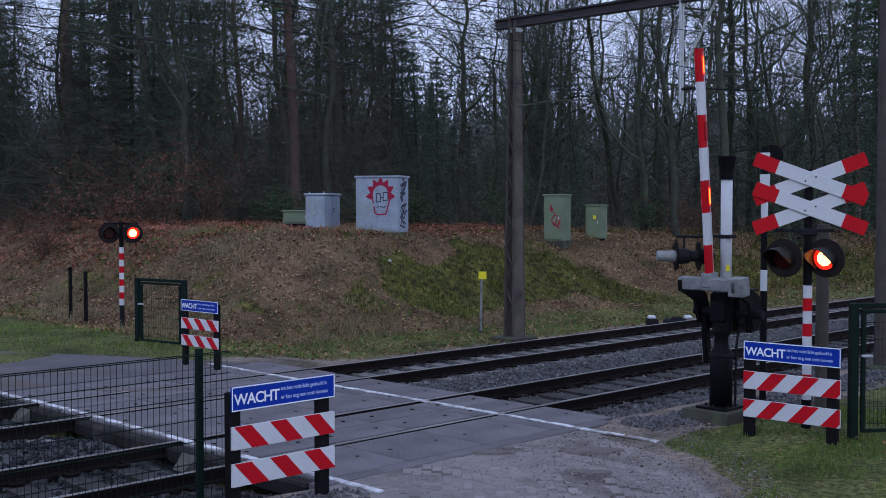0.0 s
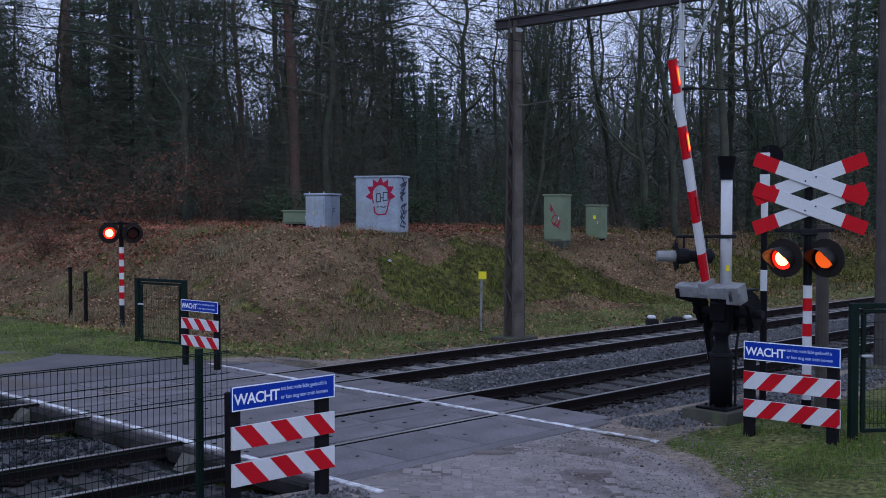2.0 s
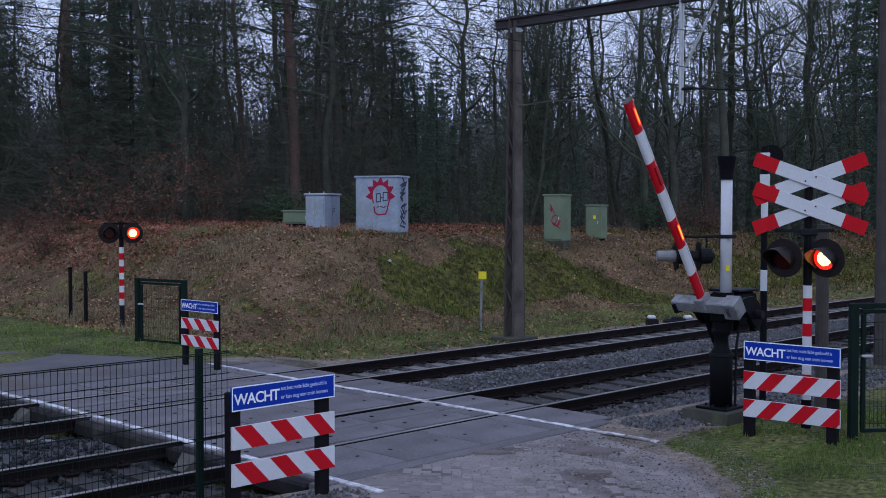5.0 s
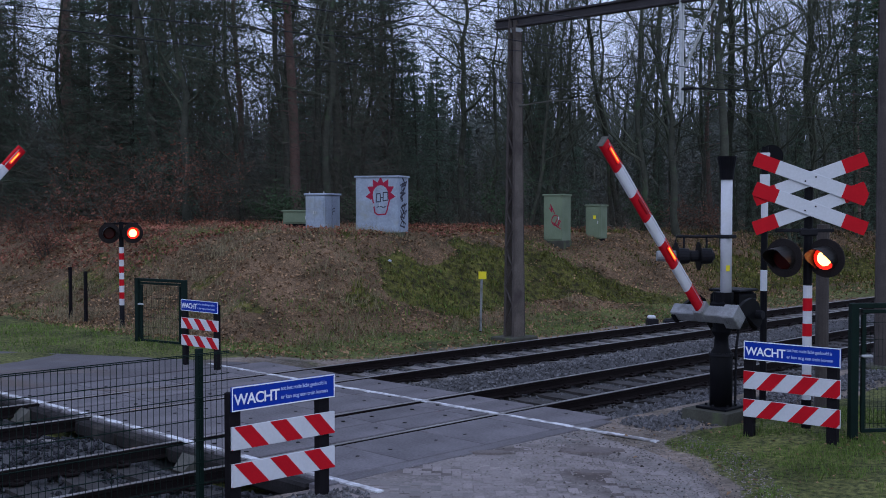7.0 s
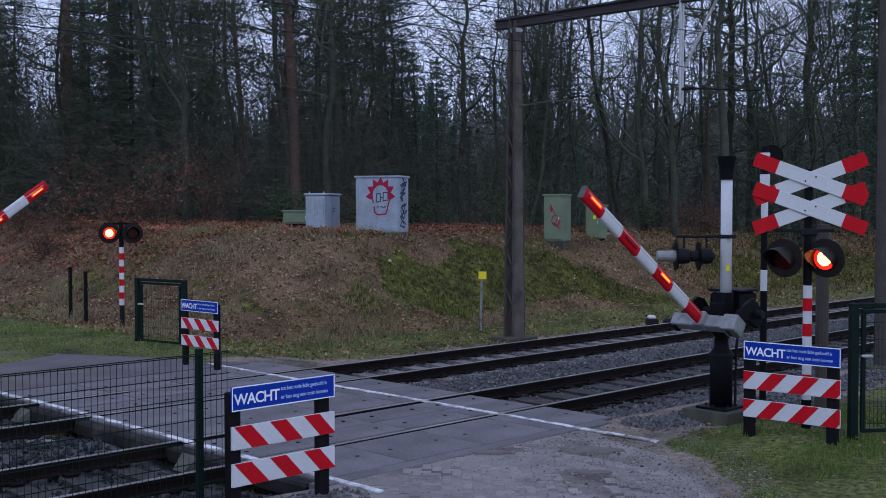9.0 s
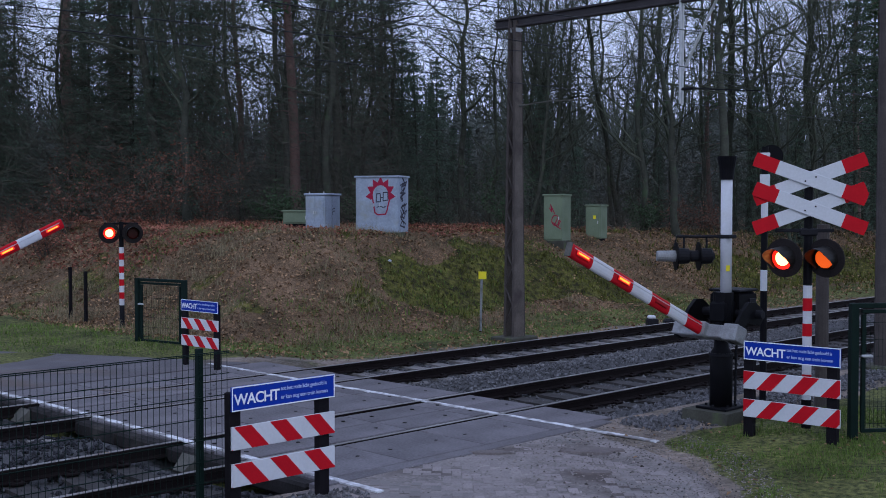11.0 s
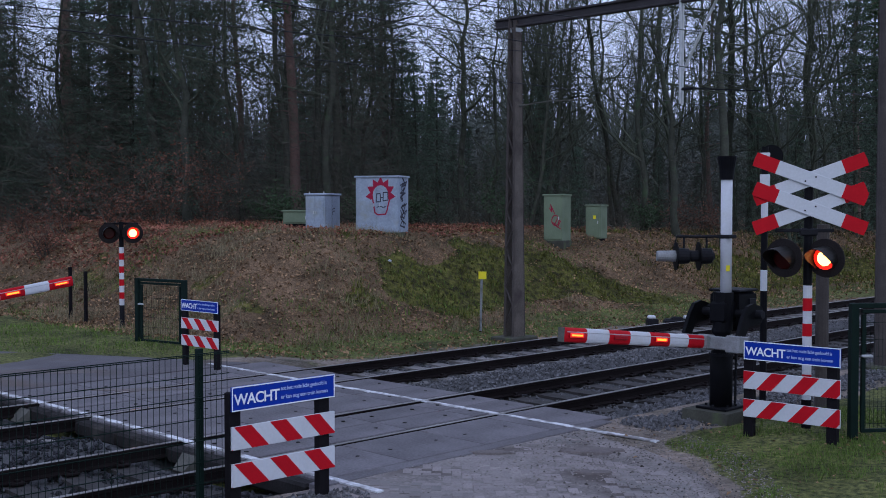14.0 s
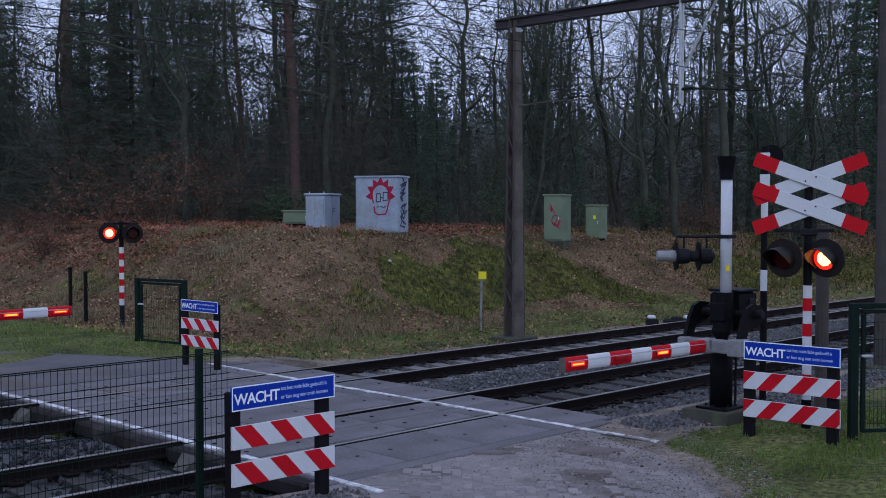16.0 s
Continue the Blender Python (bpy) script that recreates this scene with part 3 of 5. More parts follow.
def build_cross_mast():
    t = thing("crossing_signal", "banded red-white mast with double warning cross and two flashing lamps", "railway signal", pose(13.07, 6.71, 0.02, 0, 0, -52))
    Mesh().tube([(0, 0, -0.1), (0, 0, 0.411)], 0.062, 16).part("mast_foot", M_BLACK, t, "black mast foot")
    banded_mast(t, 0.411, 1.824, 0.055, 0.157)
    Mesh().tube([(0, 0, 1.824), (0, 0, 3.25)], 0.055, 16).part("mast_top", M_BLACK, t, "black upper mast")
    Mesh().box((-0.05, -0.0, 2.5), (0.7, 0.05, 0.045), 0.008).box((0, 0, 2.48), (0.2, 0.13, 0.1), 0.02).part("lamp_bracket", M_DARKGREY, t, "steel bracket carrying the lamps")
    for z in (3.13, 2.77):
        cross_plates(t, z, -20.5, -0.075, 0)
        cross_plates(t, z, 20.5, -0.1, 0)
    for z in (3.13, 2.77):
        Mesh().box((0, -0.05, z), (0.16, 0.05, 0.05), 0.006).part("clamp", M_ALU, t)
    for nm, x in (("left", -0.315), ("right", 0.18)):
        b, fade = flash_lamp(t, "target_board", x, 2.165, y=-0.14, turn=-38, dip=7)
        BLINKS.append((b, fade, "near", nm))
    return t


build_cross_mast()


def build_far_signal():
    t = thing("far_signal", "banded red-white mast with two red flashing lamps beyond tracks", "railway signal", pose(13.87, 24.83, 0.0, 0, 0, -33))
    Mesh().tube([(0, 0, -0.3), (0, 0, 0.45)], 0.06, 12).part("mast_foot", M_DARKGREY, t, "grey mast foot")
    banded_mast(t, 0.45, 1.85, 0.058, 0.157)
    Mesh().tube([(0, 0, 1.85), (0, 0, 2.46)], 0.055, 12).part("mast_top", M_BLACK, t, "black upper mast")
    Mesh().box((0, 0.0, 2.42), (0.8, 0.06, 0.05), 0.01).part("lamp_bracket", M_BLACK, t)
    for nm, x in (("left", -0.272), ("right", 0.272)):
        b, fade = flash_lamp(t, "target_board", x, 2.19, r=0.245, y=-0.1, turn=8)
        BLINKS.append((b, fade, "far", nm))


build_far_signal()

BOOMS = []
BOOM_LEN = 3.03


def build_barrier(name, m, which, label):
    """Half barrier: pedestal, drive housing, balanced arm and banded boom."""
    t = thing("half_barrier", label, "barrier", m, group="half barriers")
    Mesh().prism([(-0.46, -0.25), (0.46, -0.25), (0.39, 0.13), (-0.39, 0.13)], -0.34, 0.34).part("concrete_base", M_CONCRETE, t, "mossy concrete base block")
    Mesh().box((0, 0, 0.147), (0.5, 0.46, 0.035), 0.008).part("foot_plate", M_BLACK, t)
    Mesh().tube([(0, 0, 0.1), (0, 0, 0.86), (0, 0, 0.94), (0, 0, 1.08), (0, 0, 1.14), (0, 0, 1.2)], [0.15, 0.15, 0.1, 0.09, 0.13, 0.13], 24).part("pedestal", M_BLACK, t, "black steel pedestal", True)
    Mesh().tube([(0, 0, 0.83), (0, 0, 0.87)], 0.165, 24).part("pedestal_ring", M_DARKGREY, t)
    for i in range(6):
        q = i * math.pi / 3
        Mesh().tube([(0.2 * math.cos(q), 0.19 * math.sin(q), 0.155), (0.2 * math.cos(q), 0.19 * math.sin(q), 0.19)], 0.018, 6).part("bolt", M_DARKGREY, t)
    Mesh().tube([(0, -0.02, 1.18), (0, -0.02, 1.68)], 0.135, 20).box((0, -0.02, 1.42), (0.3, 0.22, 0.3), 0.04).part("drive_column", M_BLACK, t, "black round drive column")
    Mesh().box((0.36, 0.04, 1.44), (0.44, 0.44, 0.48), 0.05).box((0.36, 0.04, 1.2), (0.3, 0.3, 0.1), 0.03).part("drive_housing", M_BLACK, t, "black drive housing")
    Mesh().box((0.36, 0.04, 1.69), (0.47, 0.48, 0.035), 0.012).part("housing_lid", M_DARKGREY, t, "dark grey lid")
    Mesh().box((0.46, -0.19, 1.45), (0.16, 0.02, 0.26), 0.006).part("housing_hatch", M_DARKGREY, t)
    Mesh().tube([(0.163, -0.52, 1.396), (0.163, 0.52, 1.396)], 0.055, 14).part("axle", M_DARKGREY, t)
    Mesh().tube([(0.14, -0.13, 0.08), (0.14, -0.14, 0.9), (0.2, -0.14, 1.2)], 0.018, 8).part("cable_pipe", M_DARKGREY, t)
    arm = Mesh().box((-0.45, -0.03, -0.41), (0.16, 0.94, 0.17), 0.012).box((-0.5, 0, -0.41), (0.2, 0.16, 0.2), 0.02).box((-0.43, -0.42, -0.41), (0.24, 0.2, 0.22), 0.012).part("boom_arm", M_GALV, t, "galvanised cross beam and lever arms that carry the boom")
    for s in (-1, 1):
        pl = Mesh().prism([(-0.5, -0.52), (-0.36, -0.52), (-0.28, -0.36), (-0.17, -0.17), (0.05, -0.13), (0.15, -0.1), (0.19, 0.0), (0.13, 0.11), (-0.08, 0.14), (-0.23, 0.09), (-0.33, -0.06), (-0.43, -0.32)], s * 0.4 - 0.025, s * 0.4 + 0.025)
        pl.part("lever", M_BLACK, arm, "black lever plate")
        w = Mesh().box((0.14, s * 0.33, 0.0), (0.2, 0.08, 0.18), 0.02)
        if s > 0:
            w.box((0.46, 0.36, 0.0), (0.5, 0.08, 0.13), 0.02)
        w.part("counterweight", M_BLACK, arm, "black counterweight")
    Mesh().box((0.58, 0.41, 0.0), (0.26, 0.02, 0.05), 0.004).part("weight_plate", M_ALU, arm)
    # boom, seven bands from the tip: red, white, ...
    z0 = -0.41
    edges = [0.0, 0.07] + [0.07 + (BOOM_LEN - 0.07) * (i + 1) / 7 for i in range(7)]
    radii = lambda d: 0.084
    for i in range(8):
        a, c = edges[i], edges[i + 1]
        material = M_ALU if i == 0 else (M_RED if i % 2 == 1 else M_WHITE)
        nm = "boom_socket" if i == 0 else ("red_band" if i % 2 == 1 else "white_band")
        # flat-sided hollow section with rounded edges, taller than wide
        o = []
        for ra, d in ((radii(a), a), (radii(c), c)):
            for q in range(16):
                an = 2 * math.pi * q / 16
                cx, cz = math.copysign(abs(math.cos(an)) ** 0.8, math.cos(an)), math.copysign(abs(math.sin(an)) ** 0.8, math.sin(an))
                o.append((-0.476 - d, cx * 0.04, z0 + cz * ra))
        Mesh().add(o, [(j, (j + 1) % 16, 16 + (j + 1) % 16, 16 + j) for j in range(16)] + [tuple(range(16))[::-1], tuple(range(16, 32))]).part(nm, material, arm, smooth=False)
    for s in (-1, 1):
        Mesh().box((-0.476 - BOOM_LEN / 2, s * 0.037, z0 + 0.035), (BOOM_LEN - 0.1, 0.008, 0.01), 0.002).part("boom_seam", M_ALU, arm)
    Mesh().box((-0.476 - BOOM_LEN - 0.006, 0, z0), (0.012, 0.085, 0.165), 0.003).part("boom_tip", M_WOODGREY, arm, "grey end cap")
    lamps = []
    for i, key in ((7, "tip"), (5, "second"), (3, "third")):
        d = (edges[i] + edges[i + 1]) / 2
        for s in (-1, 1):
            Mesh().box((-0.476 - d, s * 0.042, z0 - 0.0), (0.26, 0.03, 0.06), 0.012).part("boom_lamp", M_BOOMOFF, arm, "dark red boom lamp")
        if key == "tip":
            for s in (-1, 1):
                Mesh().box((-0.476 - d, s * 0.0485, z0), (0.2, 0.028, 0.03), 0.008).part("tip_light", M_BOOMLIT, arm, "steadily lit orange-red boom lamp")
                # a wider emissive plate imitates the red halo round the strip
                Mesh().box((-0.476 - d, s * 0.0455, z0), (0.25, 0.028, 0.055), 0.008).part("tip_glow", M_BOOMRED, arm, "emissive plate imitating the red glow of the boom lamp")
        else:
            # one glowing strip in each lamp body, pushed to the glass when lit
            for s in (-1, 1):
                g = Mesh().box((0, 0, 0), (0.2, 0.012, 0.03), 0.004).part("boom_light", M_BOOMLIT, arm, "blinking orange-red boom lamp")
                # the halo plate moves with its strip and imitates the spill of red
                Mesh().box((0, -s * 0.002, 0), (0.25, 0.01, 0.055), 0.004).part("boom_glow", M_BOOMRED, g, "emissive plate imitating the red glow of the boom lamp")
                lamps.append((g, (-0.476 - d, s * 0.055, z0), s, key))
    BOOMS.append((arm, which, lamps))
    return t


NEAR_BARRIER = build_barrier("near", pose(13.3, 8.05, 0.0), "near", "black half barrier with red and white boom and concrete base")
FAR_BARRIER = build_barrier("far", pose(5.757, 18.0, 0.075, 0, 0, 180), "far", "half barrier with lit red and white boom beyond the tracks")


def barrier_extras(t):
    """White bell pole with side lamps on the near barrier."""
    Mesh().tube([(0, -0.06, 1.56), (0, -0.06, 3.2)], 0.075, 18).part("white_pole", M_WHITE, t, "white tubular pole", True)
    Mesh().tube([(0, -0.06, 1.5), (0, -0.06, 1.62)], 0.1, 18).part("pole_collar", M_BLACK, t)
    Mesh().tube([(0, -0.06, 3.17), (0, -0.06, 3.3), (0, -0.06, 3.46), (0, -0.06, 3.48)], [0.09, 0.1, 0.13, 0.13], 20).part("bell", M_BLACK, t, "black conical warning bell")
    e = Vector((-0.7071, 0.7071, 0))
    p = Vector((0, -0.06, 2.42))
    Mesh().tube([p - e * 0.1, p + e * 0.66, p + e * 0.68 + Vector((0, 0, -0.12))], 0.02, 8).box(p, (0.19, 0.19, 0.05), 0.008).part("side_bracket", M_DARKGREY, t, "grey pipe bracket")
    for k, off in ((0.66, 0.0), (0.36, -0.0)):
        c = Vector((0, -0.06, 2.16)) + e * k
        l = Mesh().tube([c - e * 0.2, c - e * 0.16, c], [0.05, 0.1, 0.11], 16).part("side_lamp", M_DARKGREY, t, "dark side lamp seen from beside")
        Mesh().tube([c, c + e * 0.012], 0.19, 20).part("target_board", M_BLACK, l)
        Mesh().tube([c + e * 0.012, c + e * 0.26], [0.075, 0.07], 14).part("hood", M_GALV if k > 0.5 else M_DARKGREY, l)
        Mesh().tube([c - e * 0.1, c - e * 0.1 + Vector((0, 0, 0.27))], 0.015, 8).part("stem", M_DARKGREY, l)
    st = Mesh().box((0, 0, 0), (0.05, 0.012, 0.08), 0.002).part("sticker", M_YELLOW, t, "small faded yellow sticker")
    st.matrix_basis = pose(-0.05, -0.118, 2.0, 0, 0, -40)


barrier_extras(NEAR_BARRIER)


# ---- warning signs ----
def letters(text, size, m, material, parent, name, stretch=1.0):
    cu = bpy.data.curves.new(name, "FONT")
    cu.body, cu.size, cu.extrude = text, size, 0.0012
    cu.space_character = stretch
    cu.offset = 0.0022 if size > 0.1 else 0.0008
    cu.materials.append(material)
    ob = new(name, cu)
    ob.parent = parent
    ob.matrix_basis = m
    return ob


def build_sign(m, slant, label, foot=-0.05):
    """Blue board over two striped boards on two posts; 1.2 m wide."""
    t = thing("warning_sign", label, "sign", m, group="warning signs")
    w = 1.2
    for x in (0.05, w - 0.11):
        Mesh().box((x, 0.055, (1.12 + foot) / 2), (0.12, 0.08, 1.12 - foot), 0.012).part("post", M_POSTWOOD, t, "black square post")
    b = Mesh().box((w / 2, 0, 1.06), (w, 0.02, 0.225), 0.004).part("blue_board", M_BLUE, t, "blue board with white lettering")
    fr = Mesh()
    for z in (0.953, 1.167):
        fr.box((w / 2, -0.011, z), (w, 0.004, 0.01), 0)
    for x in (0.005, w - 0.005):
        fr.box((x, -0.011, 1.06), (0.01, 0.004, 0.2), 0)
    fr.part("white_border", M_SIGNTEXT, b)
    letters("WACHT", 0.142, Matrix.Translation((0.025, -0.012, 1.005)) @ pose(0, 0, 0, 90, 0, 0), M_SIGNTEXT, b, "lettering", 0.92)
    letters("tot het rode licht gedoofd is", 0.053, Matrix.Translation((0.548, -0.012, 1.085)) @ pose(0, 0, 0, 90, 0, 0), M_SIGNTEXT2, b, "lettering", 0.93)
    letters("er kan nog een trein komen", 0.053, Matrix.Translation((0.548, -0.012, 1.005)) @ pose(0, 0, 0, 90, 0, 0), M_SIGNTEXT2, b, "lettering", 0.95)
    for z in (0.7, 0.36):
        s = Mesh().box((w / 2, 0, z), (w, 0.022, 0.215), 0.003).part("striped_board", M_WHITE, t, "white board with red diagonal stripes")
        h = 0.1055
        step = w / 3.0
        for k in range(-1, 5):
            x0 = (k * step + 0.02) if slant > 0 else (k * step - 0.235)
            lo, hi = ((0.2, 0.39), (0.0, 0.19)) if slant > 0 else ((0.0, 0.19), (0.2, 0.39))
            poly = [(x0 + lo[0], z - h), (x0 + lo[1], z - h), (x0 + hi[1], z + h), (x0 + hi[0], z + h)]
            # clipped to the board's ends
            def clip(pts, edge, keep):
                out = []
                for (ax, az), (cx, cz) in zip(pts, pts[1:] + pts[:1]):
                    if keep(ax):
                        out.append((ax, az))
                    if keep(ax) != keep(cx):
                        out.append((edge, az + (cz - az) * (edge - ax) / (cx - ax)))
                return out
            poly = clip(poly, 0.0, lambda q: q >= 0.0)
            poly = clip(poly, w, lambda q: q <= w) if poly else []
            if len(poly) > 2:
                Mesh().prism(poly, -0.0135, -0.008).part("red_stripe", M_RED, s)
    return t


build_sign(pose(5.885, 8.6, 0.0), 1, "blue WACHT sign over two red-white striped boards beside gravel", -0.35)
build_sign(pose(12.285, 7.12, 0.02, 0, 0, -87), -1, "blue WACHT sign over two red-white striped boards in grass")
build_sign(pose(11.0, 17.6, 0.13, 0, 0, -87), 1, "distant blue WACHT sign with striped boards at the road edge", -0.17).scale = (0.89, 0.89, 0.89)


# ---- fences and gates ----
def build_fence(name, p0, along, length, h, posts, m_post=0.06, foot=-0.4, bars=None, label="", step=0.06):
    t = thing("mesh_fence", label, "fence", Matrix.Translation(p0) @ pose(0, 0, 0, 0, 0, along))
    for x in posts:
        Mesh().box((x, 0.04, (h + 0.01 + foot) / 2), (m_post, m_post, h + 0.01 - foot), 0.006).part("post", M_GREEN, t, "dark green square post")
    me = Mesh().tube([(0, 0, 0.06 + foot * 0.5), (0, 0, h - 0.035)], 0.0034, 4).data("upright_wire", M_GREEN)
    x = 0.0
    while x <= length:
        w = new("upright_wire", me)
        w.parent = t
        w.location = (x, 0, 0)
        x += step
    for z in bars:
        Mesh().tube([(0, -0.006, z), (length, -0.006, z)], 0.005, 5).part("cross_wire", M_GREEN, t)
    return t


build_fence("left", (0.5, 8.95, 0), 0, 5.6, 1.49, (0.4, 2.85, 5.3), 0.055, -0.4, [0.05, 0.25, 0.45, 0.65, 0.85, 1.05, 1.25, 1.44, 1.455], "dark green welded mesh fence panels along the ballast")


def build_gate(m, w, h, label, foot=-0.2, mesh=True):
    t = thing("gate", label, "gate", m, group="gates")
    for x in (0, w):
        Mesh().box((x, 0, (h + foot) / 2), (0.09, 0.09, h - foot), 0.008).part("gate_post", M_GREEN, t, "dark green steel post")
    Mesh().box((w / 2, 0, h - 0.03), (w, 0.06, 0.06), 0.006).part("top_bar", M_GREEN, t)
    leaf = Mesh()
    for z in (0.12, h - 0.1):
        leaf.box((w / 2, 0.0, z), (w - 0.2, 0.04, 0.045), 0.005)
    for x in (0.12, w - 0.12):
        leaf.box((x, 0.0, h / 2), (0.045, 0.04, h - 0.26), 0.005)
    lf = leaf.part("leaf_frame", M_GREEN, t, "green tubular leaf frame")
    if mesh:
        g = Mesh()
        x = 0.16
        while x < w - 0.14:
            g.tube([(x, 0, 0.12), (x, 0, h - 0.14)], 0.0025, 4)
            x += 0.05
        z = 0.2
        while z < h - 0.2:
            g.tube([(0.12, 0, z), (w - 0.12, 0, z)], 0.003, 4)
            z += 0.2
        g.part("mesh_infill", M_GREEN, lf)
    Mesh().box((0.14, -0.05, h * 0.62), (0.13, 0.05, 0.03), 0.008).part("latch", M_ALU, lf, "shiny metal latch")
    return t


build_gate(pose(12.83, 6.0, 0.05, 0, 0, -38), 1.5, 1.63, "dark green steel gate with mesh infill standing in grass")
build_gate(pose(12.13, 21.07, -0.05, 0, 0, -78), 1.35, 1.4, "dark green steel gate frame at the foot of the bank")
p = thing("fence_post", "dark weathered fence post in the grass", "post", pose(13.9, 27.5, 0.05), group="far fence posts")
Mesh().box((0, 0, 0.55), (0.07, 0.07, 1.35), 0.012).part("post", M_POSTWOOD, p)
copy_thing(p, pose(13.8, 26.5, -0.02))


# ---- cabinets on the bank ----
def stroke(parent, pts, r, material, name="painted_line", closed=False):
    """A flat spray-paint stroke lying on a face, through points (x, z)."""
    me = Mesh()
    pts = list(pts) + ([pts[0]] if closed else [])
    for (ax, az), (cx, cz) in zip(pts, pts[1:]):
        d = Vector((cx - ax, cz - az))
        if d.length < 1e-6:
            continue
        n = Vector((-d.y, d.x)).normalized() * r
        e = d.normalized() * r * 0.6
        me.add([(ax - e.x + n.x, 0, az - e.y + n.y), (ax - e.x - n.x, 0, az - e.y - n.y), (cx + e.x - n.x, 0, cz + e.y - n.y), (cx + e.x + n.x, 0, cz + e.y + n.y)], [(0, 1, 2, 3)])
    return me


def build_cabinet(m, w, d, h, material, label, lid=0.06, doors=2, name="relay_cabinet", plinth=M_CONCRETE):
    """Front towards -y, base at the origin's front left corner."""
    t = thing(name, label, "cabinet", m, group="track-side cabinets")
    # concrete makes a real plinth; a dark inset block imitates a shadow gap
    k = 0.06 if plinth is M_CONCRETE else -0.1
    Mesh().box((w / 2, d / 2, -0.2), (w + k, d + k, 0.42), 0.02).part("plinth", plinth, t, "low concrete plinth" if k > 0 else "dark block standing in for the shadow gap underneath")
    Mesh().box((w / 2, d / 2, h / 2), (w, d, h), 0.015).part("body", material, t)
    Mesh().box((w / 2, d / 2, h + lid / 2 - 0.01), (w + 0.08, d + 0.08, lid), 0.015).part("lid", material, t, "overhanging flat lid")
    dw = (w - 0.06) / doors
    for i in range(doors):
        dr = Mesh().box((0.03 + dw * (i + 0.5), -0.008, h / 2), (dw - 0.012, 0.022, h - 0.1), 0.006).part("door", material, t)
        Mesh().box((0.03 + dw * (i + (0.85 if i == 0 else 0.15)), -0.03, h * 0.5), (0.03, 0.03, 0.1), 0.006).part("handle", M_ALU, dr, "metal handle")
    return t


# big cabinet with a spray-painted face
A_FACE = -64
big = build_cabinet(pose(22.2, 25.88, 2.06, 0, 0, A_FACE), 1.36, 0.82, 1.64, M_CABINET, "large grey metal cabinet with red and black spray paint")
spikes = []
for i in range(15):
    q = radians(200 - 220 * i / 14)
    r = (0.43 if i % 2 else 0.3)
    spikes.append((0.7 + r * 1.12 * math.cos(q), 1.02 + r * 1.3 * math.sin(q)))
inner = [(0.7 + 0.25 * math.cos(radians(-20 + 220 * i / 10)), 1.02 + 0.3 * math.sin(radians(-20 + 220 * i / 10))) for i in range(11)]
hair = Mesh()
n_out = len(spikes)
inner_r = inner[::-1]
pts = [(x, -0.021, z) for x, z in spikes] + [(x, -0.021, z) for x, z in inner_r]
for i in range(n_out - 1):
    a = n_out + round(i * 10 / (n_out - 1))
    c = n_out + round((i + 1) * 10 / (n_out - 1))
    hair.add([pts[i], pts[i + 1], pts[c]], [(0, 1, 2)])
    if a != c:
        hair.add([pts[i], pts[c], pts[a]], [(0, 1, 2)])
hair.part("painted_spikes", M_SPRAYRED, big, "red sprayed spiky hair").location = (0.1, 0, 0.09)
for pts, r in (([(0.45, 0.9), (0.52, 0.5), (0.62, 0.44), (0.86, 0.46), (0.9, 0.55), (1.0, 0.95)], 0.02), ([(0.56, 0.82), (0.57, 1.06), (0.69, 1.07), (0.7, 0.83), (0.56, 0.82)], 0.015), ([(0.78, 0.85), (0.79, 1.1), (0.93, 1.11), (0.94, 0.88), (0.78, 0.85)], 0.015), ([(0.58, 0.66), (0.68, 0.7), (0.78, 0.66), (0.86, 0.68)], 0.015), ([(0.7, 0.95), (0.78, 0.95)], 0.015)):
    s = stroke(big, pts, r, M_SPRAYBLACK).part("painted_line", M_SPRAYRED if r > 0.015 else M_SPRAYBLACK, big)
    s.location = (0.1, -0.022, 0.09)
rng = random.Random(12)
for k in range(10):
    z0 = 0.1 + 0.14 * k
    pts = [(0.02 + 0.55 * rng.random(), z0 + 0.3 * rng.random()) for _ in range(6)]
    s = stroke(big, pts, 0.022, M_SPRAYBLACK).part("painted_scrawl", M_SPRAYBLACK, big, "black sprayed scrawl")
    s.matrix_basis = pose(1.364, 0.12, 0, 0, 0, 90)
small = build_cabinet(pose(21.14, 26.95, 2.14, 0, 0, A_FACE), 0.63, 1.08, 1.04, M_CABINET, "grey metal cabinet with a small black mark")
for pts in ([(0.3, 0.05), (0.3, 1.0)], [(0.36, 0.62), (0.5, 0.64)], [(0.36, 0.55), (0.5, 0.56)], [(0.36, 0.45), (0.36, 0.63)]):
    s = stroke(small, pts, 0.014, M_SPRAYBLACK).part("painted_line", M_SPRAYBLACK, small)
    s.matrix_basis = pose(0.634, 0.2, 0, 0, 0, 90)
for px in (0.08, 0.55):
    Mesh().tube([(px, 0.1, 1.06), (px, 0.1, 1.14)], 0.02, 8).part("lifting_eye", M_ALU, small)
low = build_cabinet(pose(21.4, 28.4, 2.3, 0, 0, A_FACE), 0.95, 0.5, 0.38, M_CABGREEN, "low green ventilated metal box", doors=1, name="low_box", plinth=M_POSTWOOD)
g1 = build_cabinet(pose(29.25, 24.48, 1.7, 0, 0, -73), 0.66, 0.75, 1.5, M_CABGREEN, "tall moss-green cabinet with faded red scrawl", doors=1, name="green_cabinet")
